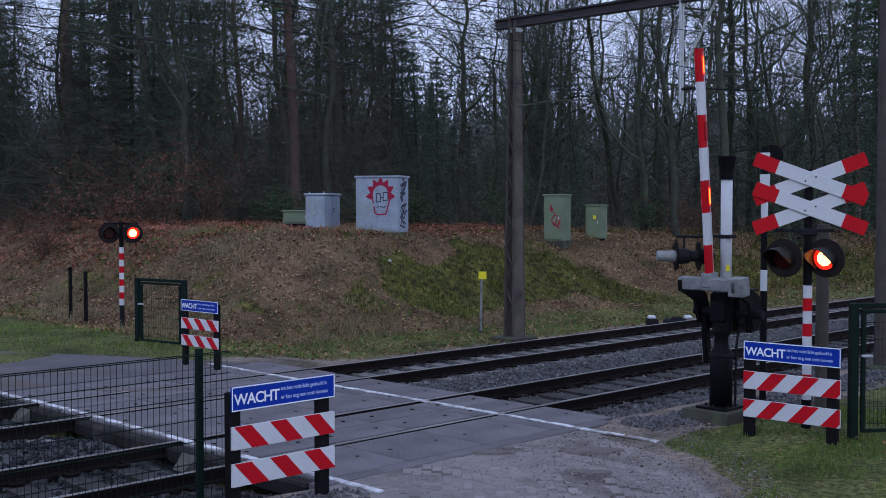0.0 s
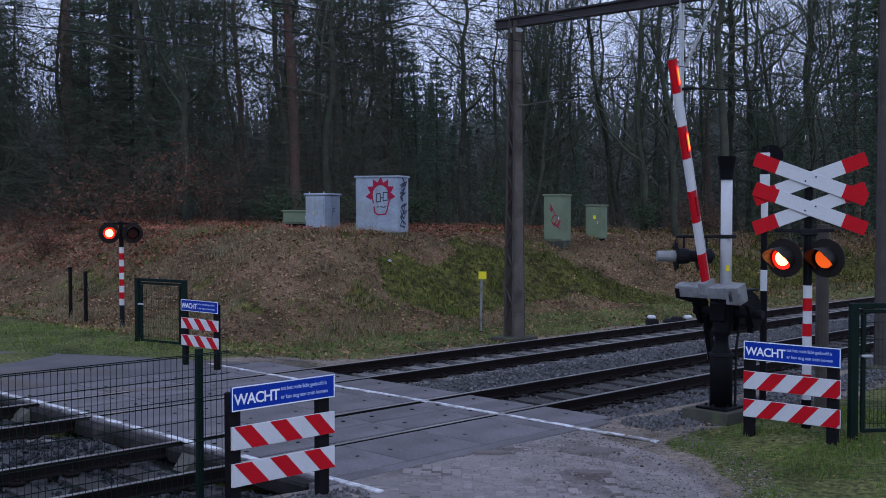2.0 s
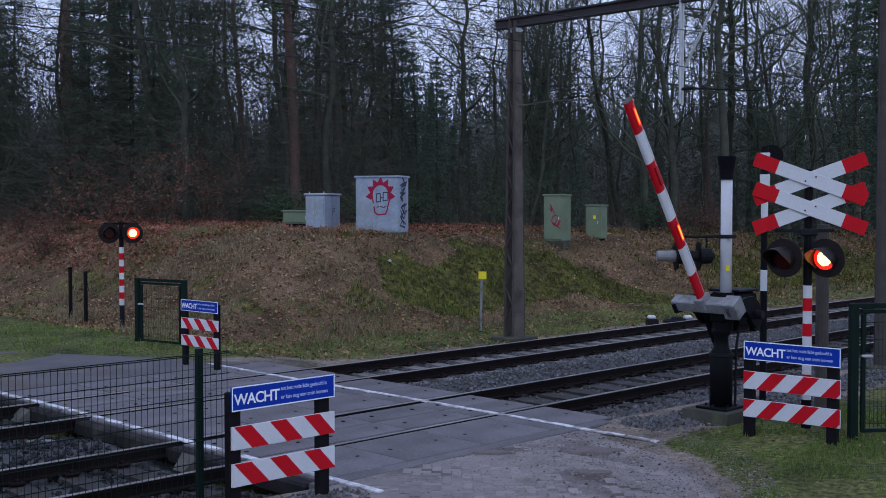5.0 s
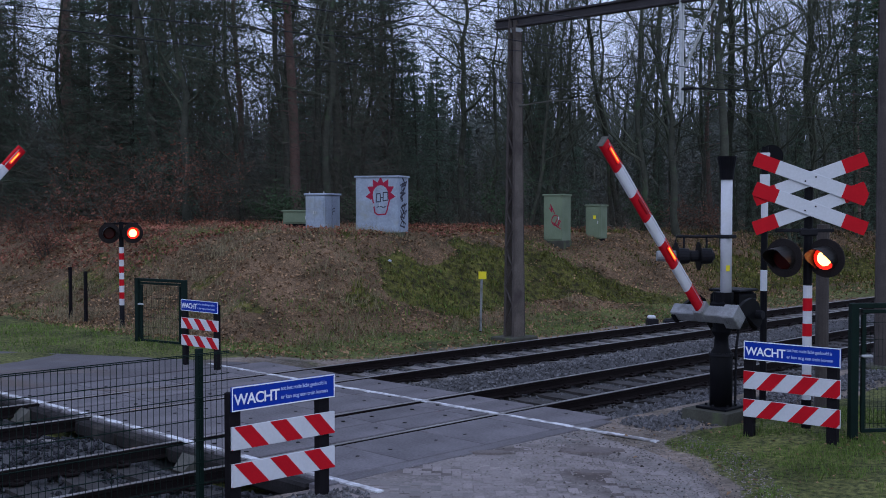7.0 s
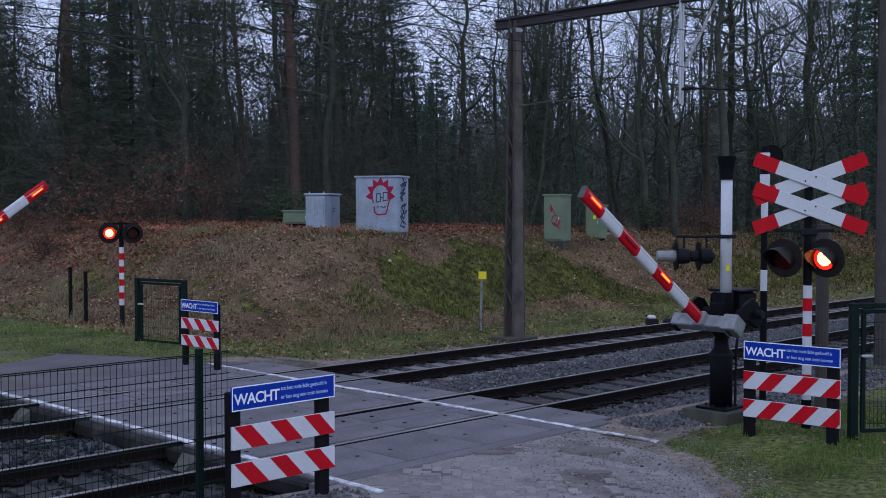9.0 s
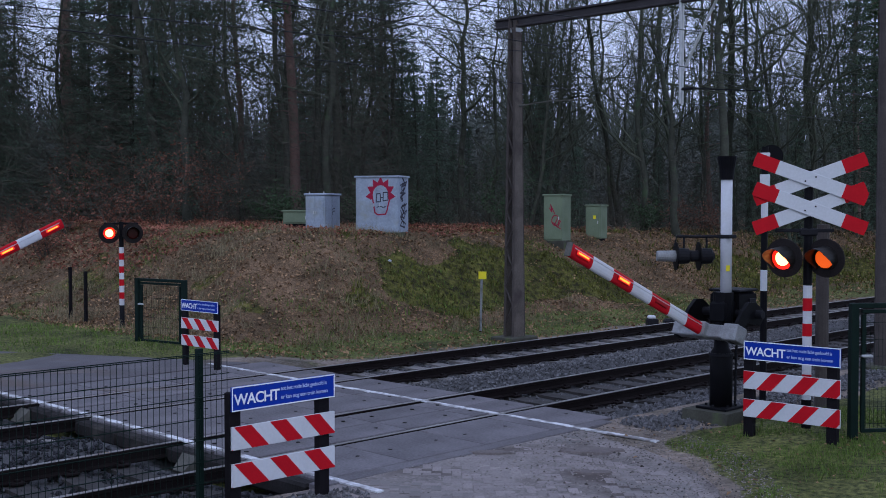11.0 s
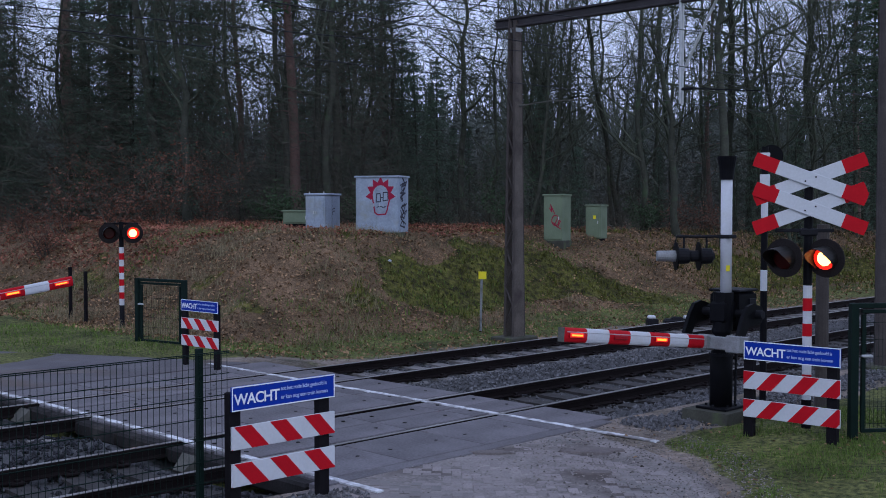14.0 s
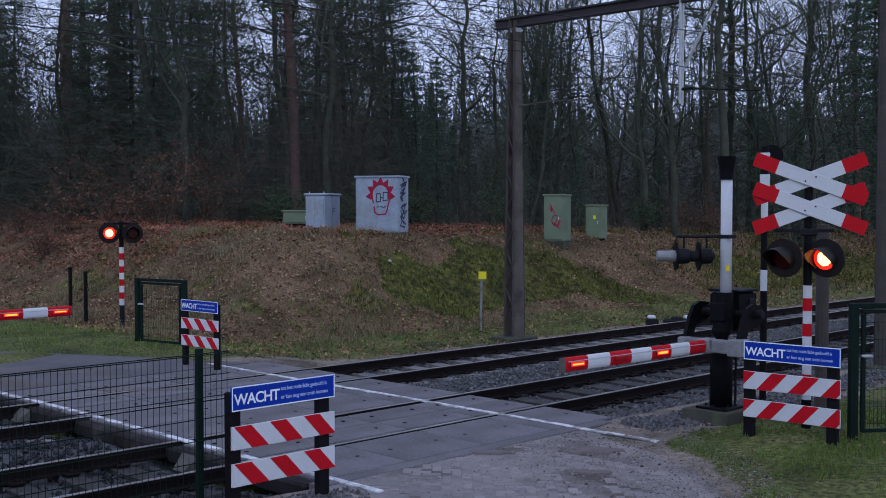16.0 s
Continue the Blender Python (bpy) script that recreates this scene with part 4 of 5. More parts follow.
for pts in ([(0.42 + 0.13 * math.cos(q * 0.5), 0.68 + 0.17 * math.sin(q * 0.5)) for q in range(14)], [(0.2, 1.1), (0.3, 0.95), (0.25, 1.2), (0.4, 0.9)], [(0.35, 0.6), (0.5, 0.45), (0.6, 0.65), (0.5, 0.75), (0.4, 0.55), (0.6, 0.4)]):
    s = stroke(g1, pts, 0.016, M_SPRAYRED).part("painted_scrawl", M_SPRAYRED, g1, "faded red sprayed scrawl")
    s.location = (0, -0.022, 0)
g2 = build_cabinet(pose(31.8, 24.7, 1.72, 0, 0, -73), 0.55, 0.66, 1.14, M_CABGREEN, "small moss-green cabinet with a yellow label", doors=1, name="green_cabinet", plinth=M_POSTWOOD)
Mesh().box((0.33, -0.022, 0.75), (0.1, 0.004, 0.12)).part("label_plate", M_YELLOW, g2, "yellow label")

# ---- overhead line ----
def build_mast():
    t = thing("catenary_mast", "brown riveted lattice steel mast with a cross beam over the tracks", "mast", pose(20.25, 17.85, -0.36))
    Mesh().box((0, 0, 0.0), (0.9, 0.7, 0.22), 0.02).part("foundation", M_CONCRETE, t, "concrete foundation")
    h = 7.55
    turn = pose(0, 0, 0, 0, 0, 90)
    for sx in (-1, 1):
        for sy in (-1, 1):
            me = Mesh()
            x0, x1 = 0.13 * sx, 0.08 * sx
            me.tube([(x0, 0.2 * sy, 0.1), (x1, 0.11 * sy, h)], 0.035, 4)
            me.part("corner_angle", M_MAST, t, "rusty angle-iron corner").matrix_basis = turn
    for sx in (-1, 1):
        Mesh().add([(0.15 * sx, -0.22, 0.1), (0.15 * sx, 0.22, 0.1), (0.1 * sx, 0.125, h), (0.1 * sx, -0.125, h), (0.135 * sx, -0.22, 0.1), (0.135 * sx, 0.22, 0.1), (0.085 * sx, 0.125, h), (0.085 * sx, -0.125, h)], [(0, 1, 2, 3), (7, 6, 5, 4), (0, 4, 5, 1), (2, 6, 7, 3), (1, 5, 6, 2), (0, 3, 7, 4)]).part("side_plate", M_MASTPLATE, t, "weathered steel channel").matrix_basis = turn
    z, k = 0.4, 0
    while z < h - 0.3:
        for sy in (-1, 1):
            s = 1 if k % 2 else -1
            lw = 0.125 - 0.045 * z / h
            Mesh().tube([(-lw * s, (0.2 - 0.09 * z / h) * sy, z), (lw * s, (0.2 - 0.09 * z / h) * sy, z + 0.45)], 0.022, 4).part("lacing_bar", M_MAST, t).matrix_basis = turn
        z, k = z + 0.45, k + 1
    b = Mesh().box((0, -7.5, 7.42), (0.16, 16.2, 0.05), 0.01).box((0, -7.5, 7.62), (0.16, 16.2, 0.05), 0.01).box((0, -7.5, 7.52), (0.05, 16.2, 0.2), 0.0)
    b.part("cross_beam", M_BEAM, t, "dark steel beam spanning the tracks")
    Mesh().box((0, 0.0, 7.34), (0.2, 0.24, 0.1), 0.01).part("cap_plate", M_ALU, t)
    Mesh().tube([(0, 0, 5.55), (0.1, -1.0, 5.62), (0.15, -2.2, 5.58)], 0.015, 6).tube([(0, -0.15, 5.55), (0, -0.34, 5.56)], 0.032, 8).part("steady_arm", M_WOODGREY, t, "thin grey steady arm")
    d = -4.58
    Mesh().tube([(0.06, d, 7.5), (0.06, d, 5.3)], 0.028, 8).tube([(-0.06, d - 0.02, 7.5), (-0.06, d - 0.02, 5.32)], 0.024, 8).part("drop_tube", M_ALU, t, "galvanised drop tubes")
    Mesh().tube([(0.06, d - 0.02, 6.0), (0.06, d - 1.15, 8.0)], 0.028, 8).part("brace_tube", M_ALU, t, "galvanised diagonal brace")
    Mesh().tube([(0, d, 5.62), (0.1, d - 0.3, 5.62), (0.4, d - 1.6, 5.5)], [0.016, 0.016, 0.01], 8).part("registration_arm", M_DARKGREY, t)
    Mesh().tube([(0, d - 0.05, 5.62), (0, d - 0.32, 5.62)], [0.035, 0.035], 10).part("insulator", M_DARKGREY, t)


build_mast()


def wire(name, y, z0, z1, sag_to, label):
    pts = []
    for x in np.linspace(-30, 160, 77):
        u = ((x - 20.15) % 55) / 55
        z = z1 - (z1 - z0) * 4 * u * (1 - u)
        pts.append((x, y, z))
    tagged(Mesh().tube(pts, 0.009, 4, False).part(name, M_WIRE), label, "wire", group="overhead wires")


for ty in TRACKS:
    wire("contact_wire", ty, 5.25, 5.25, 0, "dark copper contact wire over the track")
    wire("messenger_wire", ty, 5.3, 6.05, 0, "dark sagging messenger wire over the track")
wire("feeder_wire", 17.7, 6.6, 7.3, 0, "dark feeder wire along the masts")

LINE_MAST = (19.63, 8.65)
GREY_POST = (14.72, 7.34)
RAIL_SIGNAL = (15.24, 8.52)
t = thing("line_mast", "dark steel mast standing far along the track", "mast", pose(*LINE_MAST, 0))
Mesh().tube([(0, 0, -0.3), (0, 0, 9.5)], [0.15, 0.12], 12).part("pole", M_MAST, t)
Mesh().box((0, 0, -0.12), (0.6, 0.6, 0.3), 0.03).part("foundation", M_CONCRETE, t)
t = thing("grey_post", "grey weathered post behind the crossing signal", "post", pose(*GREY_POST, -0.05))
Mesh().tube([(0, 0, -0.2), (0, 0, 2.62)], [0.092, 0.085], 12).part("pole", M_MAST, t)
t = thing("rail_signal", "back of a track signal on a black and white banded post", "railway signal", pose(*RAIL_SIGNAL, -0.1, 0, 0, -60))
for z0, z1, paint in ((-0.2, 1.67, M_BLACK), (1.67, 1.98, M_WHITE), (1.98, 2.75, M_BLACK), (2.75, 3.1, M_WHITE), (3.1, 3.8, M_BLACK)):
    Mesh().tube([(0, 0, z0), (0, 0, z1)], 0.05, 12).part("post_band", paint, t)
Mesh().tube([(0.09, 0.04, 3.66), (0.09, 0.1, 3.66)], 0.17, 24).part("signal_head", M_BLACK, t, "black round signal back")
for z in (3.6, 3.28):
    Mesh().box((0, -0.06, z), (0.14, 0.02, 0.22), 0.004).part("white_plate", M_WHITE, t, "white plate")
t = thing("marker_post", "thin grey marker post with yellow plate", "marker", pose(21.1, 19.75, -0.36))
Mesh().tube([(0, 0, -0.2), (0.05, 0, 1.5)], 0.03, 8).part("stake", M_GALV, t)
m = Mesh().box((0.05, 0, 1.44), (0.2, 0.03, 0.19), 0.004).part("yellow_plate", M_YELLOW, t, "yellow plate with a dark bar")
m.rotation_euler = (0, 0, radians(-45))
t = thing("track_box", "low grey track-side junction box with white cap", "box", pose(25.35, 17.45, -0.36, 0, 0, -45), group="track-side boxes")
Mesh().box((0, 0, 0.1), (0.3, 0.3, 0.2), 0.03).box((0.62, 0, 0.12), (0.62, 0.3, 0.16), 0.06).box((0.66, 0, 0.2), (0.3, 0.2, 0.1), 0.04).part("box_body", M_DARKGREY, t)
for cx, cz in ((-0.02, 0.24), (0.95, 0.24)):
    Mesh().box((cx, -0.02, cz), (0.2, 0.2, 0.1), 0.03).part("white_cap", M_WHITE, t, "white cap")


# ---- the wood ----
def branch(out, rng, p, d, length, r, level, last, up, thin):
    """A limb that wanders, tapers and forks."""
    k = (6, 6, 4, 3)[level]
    pts, q = [p.copy()], p.copy()
    dd = d.normalized()
    for i in range(k):
        dd = (dd + Vector((rng.uniform(-1, 1), rng.uniform(-1, 1), rng.uniform(-0.8, 0.8) + up)) * (0.5 if level < 3 else 0.34)).normalized()
        q = q + dd * length / k
        pts.append(q.copy())
    radii = [max(r * (1 - 0.78 * i / k), thin) for i in range(k + 1)]
    out.tube(pts, radii, (6, 5, 4, 3)[level], False)
    if level >= last:
        return
    n = (0, 7, 5, 3)[level]
    for j in range(n):
        u = 0.2 + 0.78 * (j + rng.random()) / n
        i = min(int(u * k), k - 1)
        s = pts[i].lerp(pts[i + 1], u * k - i)
        a = Vector((rng.uniform(-1, 1), rng.uniform(-1, 1), rng.uniform(-0.4, 0.9)))
        nd = (dd * 0.6 + a.normalized() * 0.9).normalized()
        branch(out, rng, s, nd, length * rng.uniform(0.35, 0.62), radii[i] * 0.6, level + 1, last, up, thin)


def leafy(me, rng, c, size, count, flat=0.6, droop=0.0, slim=0.28):
    """Small three-sided sprays round a point."""
    for _ in range(count):
        o = Vector((rng.gauss(0, 1), rng.gauss(0, 1), rng.gauss(0, flat))) * size
        a = Vector((rng.uniform(-1, 1), rng.uniform(-1, 1), rng.uniform(-0.5, 0.5) - droop)).normalized()
        s = size * rng.uniform(0.35, 0.8)
        b = a.cross(Vector((rng.uniform(-1, 1), rng.uniform(-1, 1), rng.uniform(-1, 1)))).normalized() * s * slim
        p = c + o
        me.add([p - b, p + b, p + a * s * 1.6], [(0, 1, 2)])


def make_bare_tree(seed, h, r, label, low=0.25):
    rng = random.Random(seed)
    t = thing("bare_tree", label, "tree", group="bare woodland trees")
    trunk, crown = Mesh(), Mesh()
    pts, q = [], Vector((0, 0, -0.4))
    lean = Vector((rng.uniform(-0.09, 0.09), rng.uniform(-0.09, 0.09), 1))
    for i in range(13):
        pts.append(q.copy())
        q = q + (lean + Vector((rng.uniform(-0.17, 0.17), rng.uniform(-0.17, 0.17), 0))) * h / 12
    radii = [r * (1.35 if i == 0 else 1 - 0.068 * i) for i in range(13)]
    trunk.tube(pts, radii, 9, False)
    n = rng.randint(13, 17)
    for j in range(n):
        u = min(low + (0.97 - low) * (j + rng.random()) / n, 0.97)
        i = int(u * 12)
        s = pts[i].lerp(pts[min(i + 1, 12)], u * 12 - i)
        an = rng.uniform(0, 6.28)
        d = Vector((math.cos(an), math.sin(an), rng.uniform(0.1, 1.0)))
        branch(crown, rng, s, d, h * rng.uniform(0.2, 0.36) * (1.15 - 0.5 * u), radii[i] * rng.uniform(0.35, 0.6), 1, 3, 0.22, 0.007)
    trunk.part("trunk", M_BARK, t, "rough dark trunk", True)
    crown.part("crown", M_TWIG, t, "leafless crooked branches and twigs")
    return t


def make_pine(seed, h, r, first=0.45):
    rng = random.Random(seed)
    t = thing("pine_tree", "tall pine with bare reddish trunk and dark green needles high up", "tree", group="pine trees")
    trunk, crown = Mesh(), Mesh()
    pts = [Vector((0.15 * math.sin(i * 0.7 + seed), 0.12 * math.cos(i * 0.9), -0.3 + h * i / 9)) for i in range(10)]
    radii = [r * (1.2 if i == 0 else 1 - 0.075 * i) for i in range(10)]
    trunk.tube(pts, radii, 10, False)
    for j in range(34):
        u = 0.2 + 0.79 * j / 34
        i = int(u * 9)
        s = pts[i].lerp(pts[min(i + 1, 9)], u * 9 - i)
        an = rng.uniform(0, 6.28)
        ln = rng.uniform(1.0, 2.8) if u > first else rng.uniform(0.4, 1.6)
        d = Vector((math.cos(an), math.sin(an), rng.uniform(-0.2, 0.4))).normalized()
        e = s + d * ln
        trunk.tube([s, s.lerp(e, 0.5) + Vector((0, 0, 0.1 * ln)), e], [radii[i] * 0.25, 0.022, 0.008], 4, False)
        if u > first:
            for k in range(5):
                leafy(crown, rng, s.lerp(e, 0.4 + 0.15 * k) + Vector((0, 0, 0.1)), 0.28, 18, 0.5)
    trunk.part("trunk", M_PINEBARK, t, "reddish scaly trunk", True)
    crown.part("crown", M_PINENEEDLE, t, "tufts of dark needles")
    return t


def make_spruce(seed, h, base, dense=1.0):
    rng = random.Random(seed)
    t = thing("spruce_tree", "dark green spruce with drooping needle branches", "tree", group="spruce trees")
    trunk, crown = Mesh(), Mesh()
    trunk.tube([(0, 0, -0.3), (0, 0, h)], [0.17, 0.02], 8, False)
    z = base
    while z < h - 0.3:
        ln = ((h - z) / h) ** 0.8 * 3.2 * rng.uniform(0.6, 1.15) + 0.2
        n = 5
        a0 = rng.uniform(0, 6.28)
        for k in range(n):
            an = a0 + 6.28 * k / n + rng.uniform(-0.4, 0.4)
            l2 = ln * rng.uniform(0.5, 1.15)
            d = Vector((math.cos(an), math.sin(an), 0))
            dr = rng.uniform(0.1, 0.45)
            pts = [Vector((0, 0, z)), Vector((0, 0, z - 0.05)) + d * l2 * 0.5, Vector((0, 0, z - dr * l2)) + d * l2]
            trunk.tube(pts, [0.03, 0.016, 0.006], 3, False)
            for u in np.arange(0.25, 1.05, 0.15):
                c = pts[0].lerp(pts[2], u)
                leafy(crown, rng, c, 0.18, int(15 * dense), 0.5, 0.55, 0.2)
        z += rng.uniform(0.35, 0.7)
    trunk.part("trunk", M_BARK, t, "dark straight trunk")
    crown.part("crown", M_NEEDLE, t, "drooping dark needle sprays")
    return t


def make_bush(seed, h, material, label, leaves, name="bush"):
    rng = random.Random(seed)
    t = thing(name, label, "bush", group="woodland bushes")
    stems, crown = Mesh(), Mesh()
    for _ in range(9):
        an, ln = rng.uniform(0, 6.28), h * rng.uniform(0.6, 1.0)
        branch(stems, rng, Vector((rng.uniform(-0.2, 0.2), rng.uniform(-0.2, 0.2), -0.1)), Vector((math.cos(an) * 0.5, math.sin(an) * 0.5, 1)), ln, 0.02, 2, 3, 0.2, 0.006)
    for v in stems.v[::max(1, len(stems.v) // leaves)]:
        leafy(crown, rng, Vector(v), 0.085, 5, 0.8, 0.2, 0.5)
    stems.part("branchwork", M_BRUSH, t, "thin brown stems")
    crown.part("foliage", material, t)
    return t


def plant(kinds, places, rng, smin=0.85, smax=1.15, tilt=2):
    """Copies of the kinds at the places; the first ones are moved, not copied."""
    used = set()
    for i, (x, y) in enumerate(places):
        if y < 23.5:
            continue
        k = kinds[i % len(kinds)]
        s = rng.uniform(smin, smax)
        m = Matrix.Translation((x, y, land(x, y))) @ pose(0, 0, 0, rng.uniform(-tilt, tilt), rng.uniform(-tilt, tilt), rng.uniform(0, 360))
        if k.name in used:
            o = copy_thing(k, m)
        else:
            used.add(k.name)
            o = k
            o.matrix_basis = m
        o.scale = (s, s, s)


def spot(bearing, depth):
    """A place by its bearing (share of the half view) and its distance from the road's near side."""
    a = bearing * 0.39
    x, y = a * depth, depth
    return ((x + y) * math.sqrt(0.5), (y - x) * math.sqrt(0.5))


def build_wood():
    rng = random.Random(21)
    oak = "tall leafless oak with twisting dark branches"
    bare = [make_bare_tree(40 + i, (15, 17, 14, 16, 18, 13, 15, 12)[i], (0.16, 0.2, 0.13, 0.15, 0.22, 0.11, 0.14, 0.09)[i], oak, (0.25, 0.35, 0.15, 0.3, 0.35, 0.12, 0.2, 0.1)[i]) for i in range(8)]
    pines = [make_pine(70 + i, (17, 19, 16)[i], (0.22, 0.3, 0.17)[i], (0.5, 0.62, 0.42)[i]) for i in range(3)]
    spruces = [make_spruce(90 + i, (14, 11, 16)[i], (0.8, 0.5, 1.5)[i]) for i in range(3)]
    # those that stand at the wood's edge
    plant([bare[0], bare[4], bare[1], bare[3], bare[2], bare[6], bare[5]], [spot(*q) for q in ((-0.25, 41), (-0.165, 44), (-0.05, 42), (0.1, 38.5), (0.075, 39), (0.32, 43), (0.4, 46), (0.53, 44), (0.66, 50), (0.84, 52), (-0.34, 46), (0.22, 48))], rng, 0.95, 1.1, 3)
    plant([pines[0], pines[1], pines[2]], [spot(*q) for q in ((-0.63, 40.5), (0.01, 45), (-0.43, 40), (0.99, 62), (-0.84, 50), (0.6, 64), (-0.34, 43))], rng, 0.95, 1.1, 1)
    plant(bare, [spot(rng.uniform(-0.6, 0.35), rng.uniform(44, 66)) for _ in range(26)] + [spot(rng.uniform(0.38, 1.2), rng.uniform(44, 66)) for _ in range(30)] + [spot(rng.uniform(-1.1, -0.25), rng.uniform(40, 47)) for _ in range(9)], rng, 0.7, 1.1, 5)
    plant(pines, [spot(b, rng.uniform(57, 85)) for b in (rng.uniform(-1.15, -0.05) for _ in range(15)) if not -0.98 < b < -0.85] + [spot(rng.uniform(0.88, 1.1), rng.uniform(55, 70)) for _ in range(4)], rng)
    plant(spruces, [spot(b, rng.uniform(42.5, 66)) for b in (rng.uniform(-1.2, -0.52) for _ in range(32)) if not -0.98 < b < -0.85] + [spot(rng.uniform(-0.34, 0.0), rng.uniform(50, 75)) for _ in range(8)] + [spot(-0.29, 58), spot(-0.33, 62), spot(-1.0, 44), spot(-0.97, 50), spot(-1.04, 47), spot(-0.8, 45), spot(-0.7, 47), spot(0.93, 56), spot(0.985, 60), spot(0.97, 66)], rng, 0.55, 1.05)
    plant(spruces, [spot(rng.uniform(-0.4, 1.25), rng.uniform(42, 70)) for _ in range(30)] + [spot(b, 62 + 6 * (i % 3)) for i, b in enumerate((-0.5, -0.46, -0.42, -0.39, -0.36, 0.02, 0.06, 0.1, 0.14))], rng, 0.22, 0.5)
    beech = [make_bush(120 + i, (2.2, 1.6, 2.8)[i], M_BEECHLEAF, "beech bush with dry orange-brown leaves", (170, 130, 200)[i], "beech_bush") for i in range(3)]
    green = [make_bush(130 + i, (1.6, 2.2)[i], M_PINENEEDLE, "low dark evergreen bush under the trees", (260, 300)[i], "evergreen_bush") for i in range(2)]
    plant(beech, [spot(*q) for q in ((-0.86, 38), (-0.75, 37), (-0.62, 38), (-0.66, 40), (-0.95, 40), (-0.52, 40), (0.525, 45.5), (0.6, 47), (-0.78, 42), (-0.58, 44), (-0.9, 36))], rng, 0.8, 1.2)
    plant(green, [spot(*q) for q in ((-0.37, 40), (0.59, 43), (-0.4, 43), (0.3, 45), (-0.2, 44), (0.7, 44), (0.82, 46), (0.15, 43), (-0.08, 45), (-0.85, 44), (0.45, 46), (0.95, 42))], rng, 0.8, 1.3)
    # undergrowth and the far wood
    tw = Mesh()
    for _ in range(34000):
        x, y = spot(rng.uniform(-1.25, 1.25), rng.uniform(42.0, 66))
        if y < 24:
            continue
        h = rng.uniform(0.3, 1.1) * rng.uniform(0.5, 1.6)
        p = Vector((x, y, land(x, y) - 0.05 + 3.6 * rng.random() ** 2.2))
        d = Vector((rng.gauss(0, 0.8), rng.gauss(0, 0.8), rng.uniform(0.2, 1))) * h
        w = Vector((0.7071, -0.7071, 0.3)) * rng.uniform(0.003, 0.009)
        b = p + d * 0.55 + Vector((rng.gauss(0, 0.16), rng.gauss(0, 0.16), rng.gauss(0, 0.1))) * h
        tw.add([p - w, p + w, b + w * 0.7, b - w * 0.7, p + d], [(0, 1, 2, 3), (3, 2, 4)])
    for _ in range(16000):
        x, y = spot(rng.uniform(-1.25, -0.1), rng.uniform(39, 50))
        h = rng.uniform(0.4, 1.5)
        p = Vector((x, y, land(x, y) + 8.5 * rng.random() ** 1.5))
        d = Vector((rng.gauss(0, 0.9), rng.gauss(0, 0.9), rng.gauss(0.15, 0.5))) * h
        w = Vector((0.4, -0.4, 0.8)) * rng.uniform(0.004, 0.009)
        b = p + d * 0.5 + Vector((rng.gauss(0, 0.15), rng.gauss(0, 0.15), rng.gauss(0, 0.15))) * h
        tw.add([p - w, p + w, b + w * 0.7, b - w * 0.7, p + d], [(0, 1, 2, 3), (3, 2, 4)])
    tagged(tw.part("undergrowth", M_BRUSH), "tangled brown leafless undergrowth under the trees", "undergrowth", kind="stuff")
    fw = Mesh()
    for _ in range(120000):
        x, y = spot(rng.uniform(-1.4, 1.4), rng.uniform(66, 112))
        top = 9.5 + 4.0 * noise.noise((x * 0.16, y * 0.16, 2)) + 3.2 * smoothstep(20, -20, x - y) + 6.0 * math.exp(-(((x - y) / (x + y) / 0.39 - 0.05) / 0.13) ** 2)
        z = top * rng.random() ** 0.85 if rng.random() < 0.9 else top + rng.uniform(0, 4)
        leafy(fw, rng, Vector((x, y, z + 1.2)), 0.62, 1, 0.8, -0.3, 0.09 if z > 0.6 * top else 0.2)
    # the last rows of trunks and crowns, too far to tell apart
    for k in range(4600):
        x, y = spot(rng.uniform(-1.9, 1.9), rng.uniform(108, 128))
        thin = k % 5 == 0
        top = rng.uniform(11, 21) if thin else 7.5 + 2.0 * noise.noise((x * 0.1, y * 0.1, 2)) + 6.0 * rng.random()
        w = Vector((0.7071, -0.7071, 0)) * (rng.uniform(0.05, 0.15) if thin else rng.uniform(0.3, 0.7))
        p = Vector((x, y, 0.5))
        lean = Vector((rng.gauss(0, 1.0), rng.gauss(0, 1.0), 0))
        fw.add([p - w, p + w, p + lean + w * 0.6 + Vector((0, 0, top * 0.7)), p + lean * 1.6 + Vector((0, 0, top)), p + lean - w * 0.7 + Vector((0, 0, top * 0.65))], [(0, 1, 2, 3, 4)])
    tagged(fw.part("far_wood", M_FARWOOD), "dark far wood closing the view behind the trees", "wood", kind="stuff")


build_wood()


